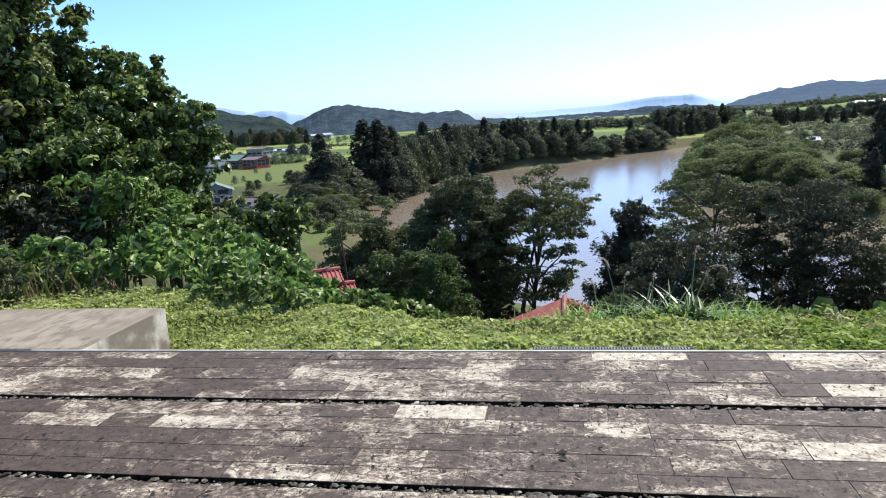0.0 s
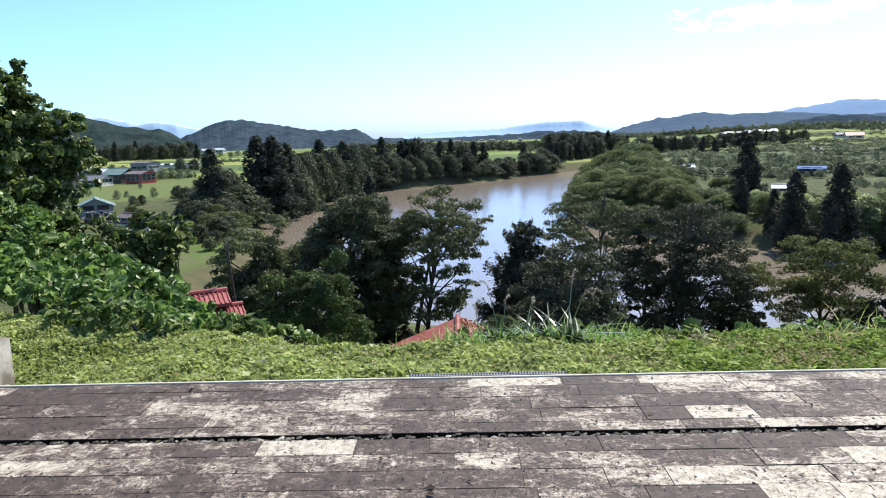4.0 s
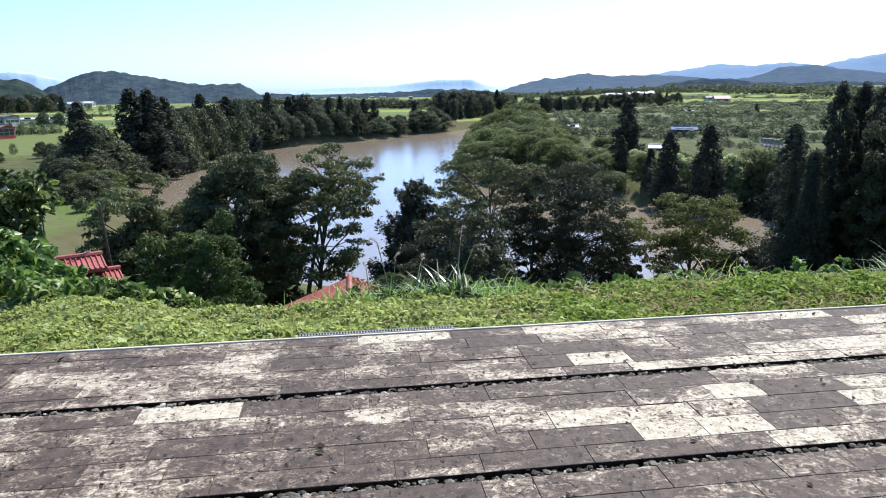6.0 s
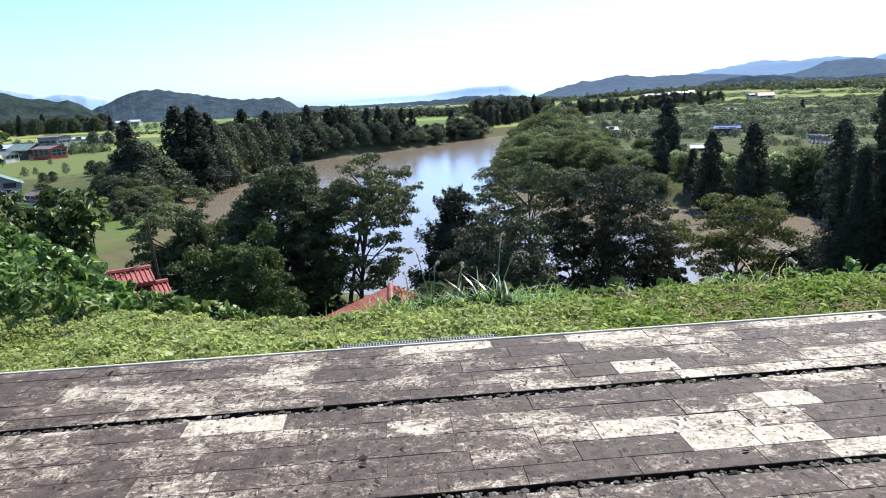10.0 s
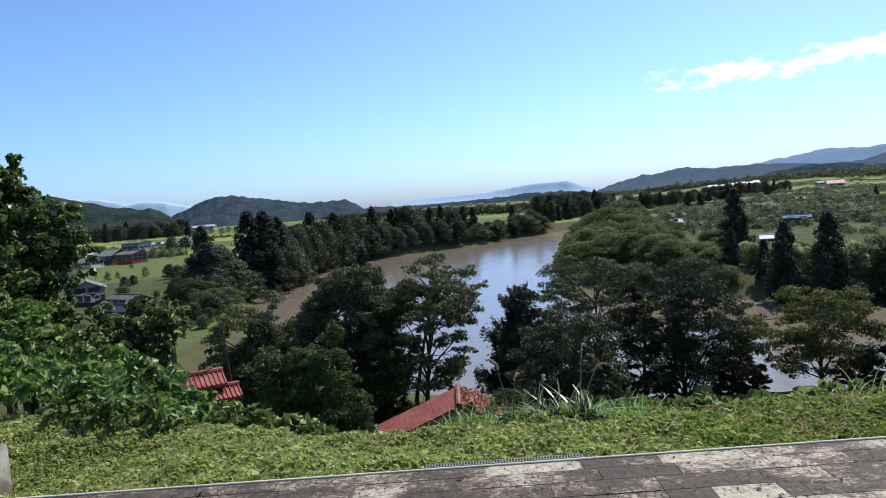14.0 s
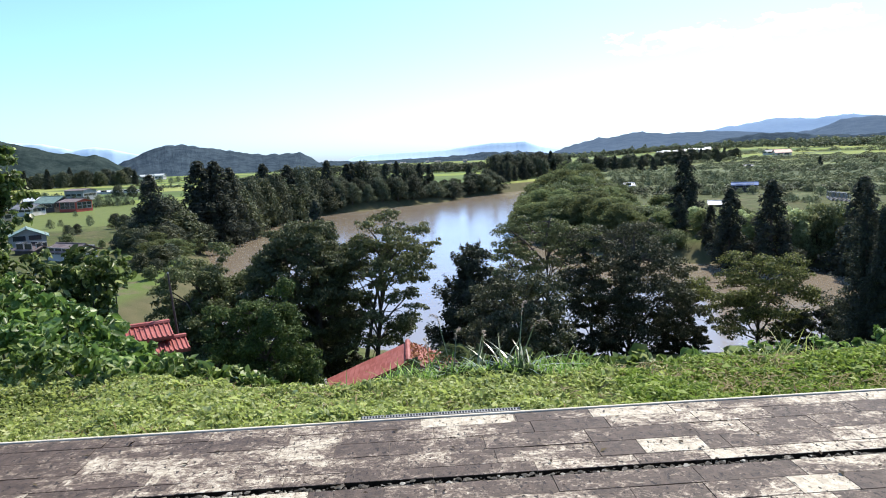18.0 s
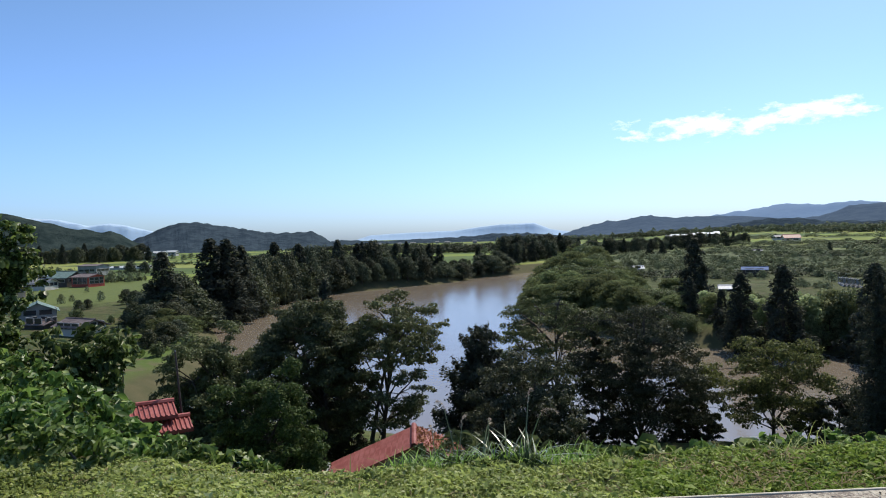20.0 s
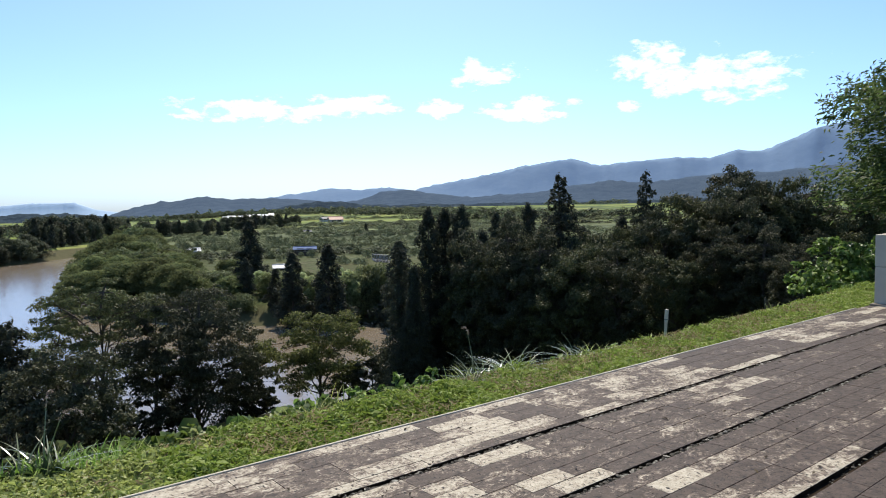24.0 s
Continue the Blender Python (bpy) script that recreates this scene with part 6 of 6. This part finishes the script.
def gable_house(name, label, az, d, turn, w, l, eave, rise, roof_m, wall_m, base=None, over=0.5, ribs=0, rib_step=0.33, windows=3, category="house", floors=1):
    """A gabled house, ridge along its length l: walls, two roof sheets with ribs, ridge cap, windows and a door."""
    x, y = spot(az, d)
    z = ground_z(x, y) if base is None else base
    root = thing(name, label, category, "houses", at=pose(x, y, z, 0, 0, turn))
    v, f = [], []
    hw, hl = w / 2, l / 2
    v += [(-hw, -hl, -0.8), (hw, -hl, -0.8), (hw, hl, -0.8), (-hw, hl, -0.8), (-hw, -hl, eave), (hw, -hl, eave), (hw, hl, eave), (-hw, hl, eave), (0, -hl, eave + rise), (0, hl, eave + rise)]
    f += [(0, 1, 5, 8, 4), (1, 2, 6, 5), (2, 3, 7, 9, 6), (3, 0, 4, 7)]
    part("wall", mesh_from("wall", v, f, wall_m), root)
    k = rise / hw
    for side in (-1, 1):
        v, f = [], []
        th = 0.12
        a, b = (0, eave + rise + 0.05), (side * (hw + over), eave - over * k + 0.05)
        for yy in (-hl - over, hl + over):
            v += [(a[0], yy, a[1]), (b[0], yy, b[1]), (b[0], yy, b[1] - th), (a[0], yy, a[1] - th)]
        f += [(0, 1, 5, 4), (1, 2, 6, 5), (2, 3, 7, 6), (0, 3, 2, 1), (4, 5, 6, 7)]
        sheet = part("roof_sheet", mesh_from("roof_sheet", v, f, roof_m), root)
        if ribs:
            run = math.hypot(b[0] - a[0], b[1] - a[1])
            if ribs == 2:
                rv, rf = [], []
                box(rv, rf, -0.03, 0.03, -hl - over, hl + over, 0, 0.035, chamfer=0.012)
                course = mesh_from("course", rv, rf, roof_m)
                m = int(run / rib_step)
                for i in range(1, m + 1):
                    part("course", course, sheet).matrix_basis = pose(a[0] + (b[0] - a[0]) * i / m, 0, a[1] + (b[1] - a[1]) * i / m + 0.004, 0, -math.degrees(math.atan2(b[1] - a[1], b[0] - a[0])), 0)
                continue
            rv, rf = [], []
            box(rv, rf, 0, run, -0.028, 0.028, 0, 0.035, chamfer=0.012)
            rib = mesh_from("rib", rv, rf, roof_m)
            slope = math.degrees(math.atan2(b[1] - a[1], b[0] - a[0]))
            n = int((2 * hl + 2 * over) / rib_step)
            for i in range(n + 1):
                part("rib", rib, sheet).matrix_basis = pose(a[0], -hl - over + 0.04 + i * (2 * hl + 2 * over - 0.08) / n, a[1] + 0.004, 0, -slope, 0)
    v, f = [], []
    tube(v, f, [(0, -hl - over - 0.02, eave + rise + 0.06), (0, 0, eave + rise + 0.07), (0, hl + over + 0.02, eave + rise + 0.06)], [0.11, 0.11, 0.11], 8)
    part("ridge_cap", mesh_from("ridge_cap", v, f, roof_m), root)
    for fl in range(floors):
        zz = eave * (0.3 + 0.62 * fl / max(1, floors)) + (0.5 if floors == 1 else 0)
        for sx, sy, nx, ny in [(0, -1, 1, 0), (1, 0, 0, 1), (-1, 0, 0, 1), (0, 1, 1, 0)]:
            span = w if sx == 0 else l
            for i in range(windows):
                o = (i - (windows - 1) / 2) * span / (windows + 0.4)
                cx, cy = sx * hw + nx * o, sy * hl + ny * o
                ww, wh = min(1.5, span / (windows + 1) * 0.55), 1.0
                v, f = [], []
                box(v, f, cx - (ww if nx else 0.06), cx + (ww if nx else 0.06), cy - (ww if ny else 0.06), cy + (ww if ny else 0.06), zz, zz + wh, chamfer=0.01)
                win = part("window", mesh_from("window", v, f, WALL_GREY), root)
                v, f = [], []
                box(v, f, cx - (ww - 0.1 if nx else 0.075), cx + (ww - 0.1 if nx else 0.075), cy - (ww - 0.1 if ny else 0.075), cy + (ww - 0.1 if ny else 0.075), zz + 0.09, zz + wh - 0.09)
                part("pane", mesh_from("pane", v, f, PANE), win)
    return root


# red-roofed houses at the foot of the slope
gable_house("red_roofed_house", "house with stepped red metal roof at the slope foot", -0.3, 24.75, 0, 6.4, 2.0, 1.85, 1.3, ROOF_RED, WALL_GREY, base=-8.75, over=0.3, ribs=2, rib_step=0.21)
r = np.random.default_rng(95)
hx, hy = spot(-0.3, 24.75)
x, y = hx + 0.1 + 1.9 * r.random(420) ** 1.2, hy + r.uniform(-1.3, 1.2, 420)
p = np.stack([x, y, -5.54 - (x - hx) * 1.3 / 3.2 + r.uniform(0.02, 0.14, 420)], 1)
tagged(new("roof_creeper", quads_mesh("roof_creeper", leaves(p, np.tile([0.3, -0.4, 1.0], (420, 1)), 0.14, 0.5, 0.6, r=r), RUST_LEAF)), "withered orange creeper spread over the red roof", "creeper", kind="stuff")


def ridge_shed(label, az, d, el, turn, w, l, rise, rib_step):
    """A small shed standing on the slope whose ridge shows at that elevation."""
    x, y = spot(az, d)
    foot = ground_z(x, y)
    gable_house("red_roofed_shed", label, az, d, turn, w, l, EYE[2] + d * math.tan(radians(el)) - 0.05 - rise - foot, rise, ROOF_SCARLET, WALL_DARK, base=foot, over=0.25, ribs=1, rib_step=rib_step, windows=1, category="shed")


ridge_shed("shed with ribbed red metal roof among the bushes", -22.2, 26.6, -11.85, -62, 1.3, 2.2, 0.22, 0.16)
ridge_shed("low shed with ribbed red metal roof beside another", -19.6, 26.2, -13.05, -62, 1.0, 0.8, 0.18, 0.16)
# the village across the fields
gable_house("village_house", "dark red two-storey house with brown roof", -24.9, 231, 68, 6.0, 6.4, 3.1, 0.7, ROOF_BROWN, WALL_RED, windows=3, floors=2)
gable_house("village_house", "green roofed dark barn beside the red house", -26.3, 238, 72, 7.0, 6.8, 2.9, 1.6, ROOF_GREEN, WALL_DARK, windows=2)
gable_house("village_house", "white-walled house with grey roof", -27.9, 226, 80, 5.6, 6.2, 2.0, 1.2, ROOF_GREY, WALL_PALE, windows=3)
gable_house("village_house", "tan house behind the trees", -29.8, 200, 60, 4.4, 5.0, 2.2, 1.0, ROOF_BROWN, WALL_TAN, windows=2)
gable_house("village_house", "grey gabled house with pale green roof", -28.2, 139, 28, 5.6, 5.8, 1.9, 1.25, ROOF_GREEN, WALL_GREY, windows=2)
gable_house("village_house", "low dark shed with brown roof", -28.0, 126, 68, 2.6, 4.2, 0.8, 0.4, ROOF_BROWN, WALL_DARK, windows=2, category="shed")
gable_house("village_house", "low white-walled shed with broad brown roof", -25.5, 113, 60, 4.0, 5.6, 1.5, 0.8, ROOF_BROWN, WALL_PALE, windows=3, category="shed")
gable_house("village_house", "brown flat-roofed village warehouse", -24.5, 318, 80, 9, 8.0, 4.1, 0.5, ROOF_BROWN, WALL_GREY, windows=3, category="warehouse")
gable_house("village_house", "small house with white metal roof", -27.5, 270, 75, 5.0, 4.6, 2.6, 1.0, ROOF_WHITE, WALL_GREY, windows=2)
gable_house("village_house", "grey roofed house at the village edge", -29.2, 262, 72, 6.2, 7.0, 2.4, 1.4, ROOF_GREY, WALL_DARK, windows=3)
gable_house("long_shed", "long low greenhouse with white roof", -22.0, 378, 84, 5, 20, 1.0, 0.6, ROOF_WHITE, WALL_PALE, windows=3, category="greenhouse")
for az, d, wide in [(-21.2, 640, 9), (-19.9, 720, 12), (-19.0, 760, 10)]:
    gable_house("far_building", "small white building below the hill", az, d, 85, 8, wide, 4, 1.5, ROOF_WHITE, WALL_PALE, windows=2, category="building")
# farm buildings on the east plain
gable_house("farm_hut", "dark farm hut with blue metal roof and pale eaves", 27.0, 190, 62, 2.6, 5.4, 1.9, 0.45, ROOF_BLUE, WALL_DARK, windows=2, category="hut")
gable_house("farm_hut", "white-roofed shed among the thickets", 25.1, 150, 70, 2.2, 3.0, 0.7, 0.45, ROOF_WHITE, WALL_DARK, windows=0, category="shed")
gable_house("farm_hut", "small white-roofed farm hut", 18.35, 212, 80, 2.2, 3.0, 1.2, 0.6, ROOF_WHITE, WALL_GREY, windows=1, category="hut")
gable_house("farm_hut", "small white hut in the orchards", 27.2, 330, 80, 2.5, 3.0, 1.2, 0.5, ROOF_GREY, WALL_GREY, windows=1, category="hut")
gable_house("farm_house", "small house with orange-red roof", 29.5, 470, 75, 7, 9, 3.0, 1.8, ROOF_RED, WALL_PALE, windows=2)
gable_house("farm_house", "white-roofed farmhouse on the plain", 28.7, 520, 85, 6, 7, 2.4, 1.2, ROOF_GREY, WALL_PALE, windows=2)
for k in range(7):
    gable_house("far_building", "white building in the distant town", 20.8 + 0.62 * k + 0.2 * math.sin(k * 4), 760 + 40 * math.sin(k * 2.2), 80, 6, 5 + 3 * (k % 3), 3, 1.2, ROOF_WHITE, WALL_GREY, windows=2, category="building")
for k in range(7):
    gable_house("far_building", "pale building far across the plain", -4.2 + 1.5 * k + 0.5 * math.sin(k * 3.3), 1180 + 60 * math.sin(k * 2.0), 88, 6, 6 + 3 * (k % 2), 3, 1.2, ROOF_GREY, WALL_GREY, windows=2, category="building")
# glasshouse frames in the orchard
for k in range(5):
    gable_house("plastic_tunnel", "pale plastic growing tunnel in the field", 32.7 + 0.27 * k, 166 - 0.8 * k, -26, 0.35, 9, 0.1, 0.12, ROOF_GREY, WALL_GREY, over=0.05, windows=1, category="tunnel")
# utility pole beyond the bushes
px, py = spot(-18.2, 27)
pole = thing("utility_pole", "slim dark weathered utility pole", "pole", at=pose(px, py, ground_z(px, py), 0, -4, 0))
v, f = [], []
tube(v, f, [(0, 0, -0.5), (0, 0, 6.2)], [0.045, 0.035], 10)
part("shaft", mesh_from("shaft", v, f, WALL_DARK), pole)
v, f = [], []
tube(v, f, [(0, 0, 6.2), (0, 0, 6.26)], [0.04, 0.02], 10)
part("cap", mesh_from("cap", v, f, STEEL), pole)

# ---------- stone paving ----------
X0, X1 = -6.0, 16.0
STRIPS = [(4.225, [0.135, 0.165, 0.18, 0.175, 0.115]), (3.395, [0.165, 0.165, 0.165, 0.16, 0.14]), (2.545, [0.16, 0.165, 0.165, 0.165, 0.14]), (1.69, [0.16, 0.165, 0.165, 0.165, 0.14]), (0.835, [0.16, 0.165, 0.165, 0.165, 0.14]), (-0.02, [0.16, 0.165, 0.165, 0.165, 0.14]), (-0.875, [0.16, 0.165, 0.165, 0.165, 0.14])]
# slabs whose ends are known: (strip, row) -> (start, end, tone)
KNOWN = {
    (0, 0): [(0.98, 1.54, 2), (1.55, 2.0, 0), (2.0, 2.5, 2), (3.2, 3.7, 2), (4.6, 5.2, 2)],
    (0, 1): [(1.05, 1.62, 0), (4.1, 4.6, 2)],
    (0, 2): [(-0.28, 0.2, 1), (1.9, 2.5, 0), (3.2, 3.75, 0), (4.3, 4.7, 2)],
    (0, 3): [(0.9, 1.36, 1), (1.5, 1.9, 0), (2.137, 2.48, 2), (2.6, 3.2, 0), (3.3, 3.62, 2), (4.6, 5.0, 2)],
    (0, 4): [(2.43, 2.80, 2), (5.2, 5.7, 2), (7.35, 8.39, 2)],
    (1, 0): [(-0.05, 0.42, 2), (0.78, 1.02, 1), (1.02, 1.6, 0), (2.3, 2.8, 0), (3.9, 4.4, 2)],
    (1, 1): [(0.5, 0.9, 0), (1.2, 1.93, 1), (1.93, 2.28, 0), (2.28, 2.68, 1), (2.68, 2.95, 2), (2.95, 3.4, 0)],
    (1, 2): [(0.1, 0.6, 0), (0.6, 1.2, 0), (1.83, 2.18, 2), (2.18, 2.52, 2), (2.52, 2.80, 1), (2.8, 3.3, 0)],
    (1, 3): [(0.2, 0.9, 1), (0.9, 1.25, 0), (1.25, 1.7, 1), (1.7, 2.17, 0), (2.17, 2.47, 2), (2.47, 2.78, 2), (3.86, 4.23, 2)],
    (1, 4): [(0.4, 1.1, 0), (1.1, 1.45, 1), (1.45, 1.9, 0), (1.9, 2.42, 0), (2.42, 2.71, 1), (2.71, 3.0, 2), (4.0, 4.45, 2)],
    (2, 0): [(0.9, 1.42, 0), (1.42, 1.62, 1), (1.62, 2.13, 0), (2.13, 2.6, 0)],
}
bed = tagged(new("paving_bed", box_mesh("paving_bed", SOIL, X0, X1, -1.9, 4.228, -0.3, -0.032)), "dark soil bed under the paving", "ground", kind="structure")
v, f = [], []
box(v, f, -60, 60, -40, -1.9, -0.3, 0.0)
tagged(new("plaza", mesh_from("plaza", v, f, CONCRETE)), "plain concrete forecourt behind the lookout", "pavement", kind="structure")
MORTAR = plain_material("mortar", (0.10, 0.078, 0.062), (0.24, 0.20, 0.165), 4.0, 0.95, 0.4, 70.0)
v, f = [], []
for ytop, rows in STRIPS:
    box(v, f, X0, X1, ytop - sum(rows) + 0.004, ytop - 0.004, -0.034, -0.0055)
tagged(new("mortar_bed", mesh_from("mortar_bed", v, f, MORTAR)), "brown mortar between the paving slabs", "pavement", kind="structure")
paving = thing("paving", "weathered dark stone paving with pale lichen and gravel joints", "pavement", kind="structure")


def shaded_dirty_sides(me):
    """Colours the slab sides below the chamfer dark, for joint shade and clinging earth."""
    me.polygons.foreach_set("material_index", [1 if k % 10 < 5 else 0 for k in range(len(me.polygons))])
    return me


def slab_mesh(tone, wide):
    v, f = [], []
    box(v, f, -0.5, 0.5, -wide / 2, wide / 2, -0.05, 0.0, chamfer=0.0018)
    return shaded_dirty_sides(mesh_from("slab", v, f, SLABS[tone], SHADE_DIRT))


r = np.random.default_rng(9)
meshes, singles, rest = {}, 0, {0: ([], []), 1: ([], []), 2: ([], [])}
for si, (ytop, rows) in enumerate(STRIPS):
    y = ytop
    for ri, wide in enumerate(rows):
        spans = [(a, b, t) for a, b, t in KNOWN.get((si, ri), [])]
        cuts, x = [], X0 - r.uniform(0, 0.4)
        for a, b, t in sorted(spans) + [(X1, X1, -1)]:
            while x < a - 0.02:
                ln = float(r.choice([0.30, 0.36, 0.44, 0.52, 0.60]))
                e = x + ln if a - (x + ln) > 0.24 else a
                pale = noise.noise(Vector((x * 0.55, y * 1.3, 7.0)))
                odds, dark = 0.01 + 0.05 * (pale > 0.12), 0.0
                if x > 3.6:
                    odds, dark = (0.16, 0.04) if si == 0 else (0.04, 0.4)
                elif x < 0.3:
                    odds, dark = 0.02, float(np.interp(x, [-2.8, -0.4], [0.34, -0.2]))
                tone = 2 if r.random() < odds else (0 if pale < dark + 0.14 * r.normal() else 1)
                cuts.append((x, e, tone))
                x = e
            if t >= 0:
                cuts.append((a, b, t))
                x = b
        for a, b, tone in cuts:
            cx, cy, dz = (a + b) / 2, y - wide / 2, -abs(r.normal()) * 0.0014
            near = -1.2 < cx < 6.2 and cy > 2.2
            if near and singles < 300:
                key = (tone, wide)
                if key not in meshes:
                    meshes[key] = slab_mesh(tone, wide - 0.0028)
                s = part("slab", meshes[key], paving)
                s.matrix_basis = pose(cx, cy, dz, r.normal() * 0.12, r.normal() * 0.08, 0) @ Matrix.Diagonal((b - a - 0.0026, 1, 1, 1))
                singles += 1
            else:
                v, f = rest[tone]
                box(v, f, a + 0.0013, b - 0.0013, cy - wide / 2 + 0.0014, cy + wide / 2 - 0.0014, -0.05, dz, chamfer=0.0018)
        y -= wide
for tone, (v, f) in rest.items():
    tagged(part("slabs_beyond", shaded_dirty_sides(mesh_from("slabs_beyond", v, f, SLABS[tone], SHADE_DIRT)), paving), kind="stuff")

# gravel in the open joints
ico_v = np.array([(0, 0, 1), (0.89, 0, 0.45), (0.28, 0.85, 0.45), (-0.72, 0.53, 0.45), (-0.72, -0.53, 0.45), (0.28, -0.85, 0.45), (0, 0, -0.7)])
ico_f = [(0, 1, 2), (0, 2, 3), (0, 3, 4), (0, 4, 5), (0, 5, 1), (6, 2, 1), (6, 3, 2), (6, 4, 3), (6, 5, 4), (6, 1, 5)]
v, f = [], []
for si, (ytop, rows) in enumerate(STRIPS[:-1]):
    low = ytop - sum(rows)
    high = STRIPS[si + 1][0]
    for _ in range(4200 if si < 2 else 600):
        c = np.array([r.uniform(X0 + 1, 11), r.uniform(high + 0.004, low - 0.012), -0.026 + r.uniform(-0.003, 0.016)])
        s = 0.004 + 0.015 * r.random() ** 1.8 * np.array([r.uniform(0.9, 1.7), 1.0, r.uniform(0.5, 0.8)])
        w = r.uniform(0, 6.28)
        q = ico_v * s * r.uniform(0.8, 1.2, (7, 1))
        q = np.stack([q[:, 0] * math.cos(w) - q[:, 1] * math.sin(w), q[:, 0] * math.sin(w) + q[:, 1] * math.cos(w), q[:, 2]], 1) + c
        b = len(v)
        v += [tuple(p) for p in q]
        f += [tuple(b + i for i in t) for t in ico_f]
tagged(new("joint_gravel", mesh_from("joint_gravel", v, f, PEBBLE)), "grey and white pebbles in the open paving joints", "gravel", kind="stuff")
# dead leaves and crumbs blown over the stones
p = np.stack([r.uniform(-3, 11, 1100), r.uniform(1.5, 4.2, 1100), np.full(1100, 0.005)], 1)
tagged(new("leaf_litter", quads_mesh("leaf_litter", leaves(p, np.tile([0, 0, 1.0], (1100, 1)), 0.02 * np.exp(0.4 * r.normal(size=1100)), 0.5, 0.2, r=r), DEAD_LEAF)), "scattered dark dead leaf crumbs on the paving", "litter", kind="stuff")
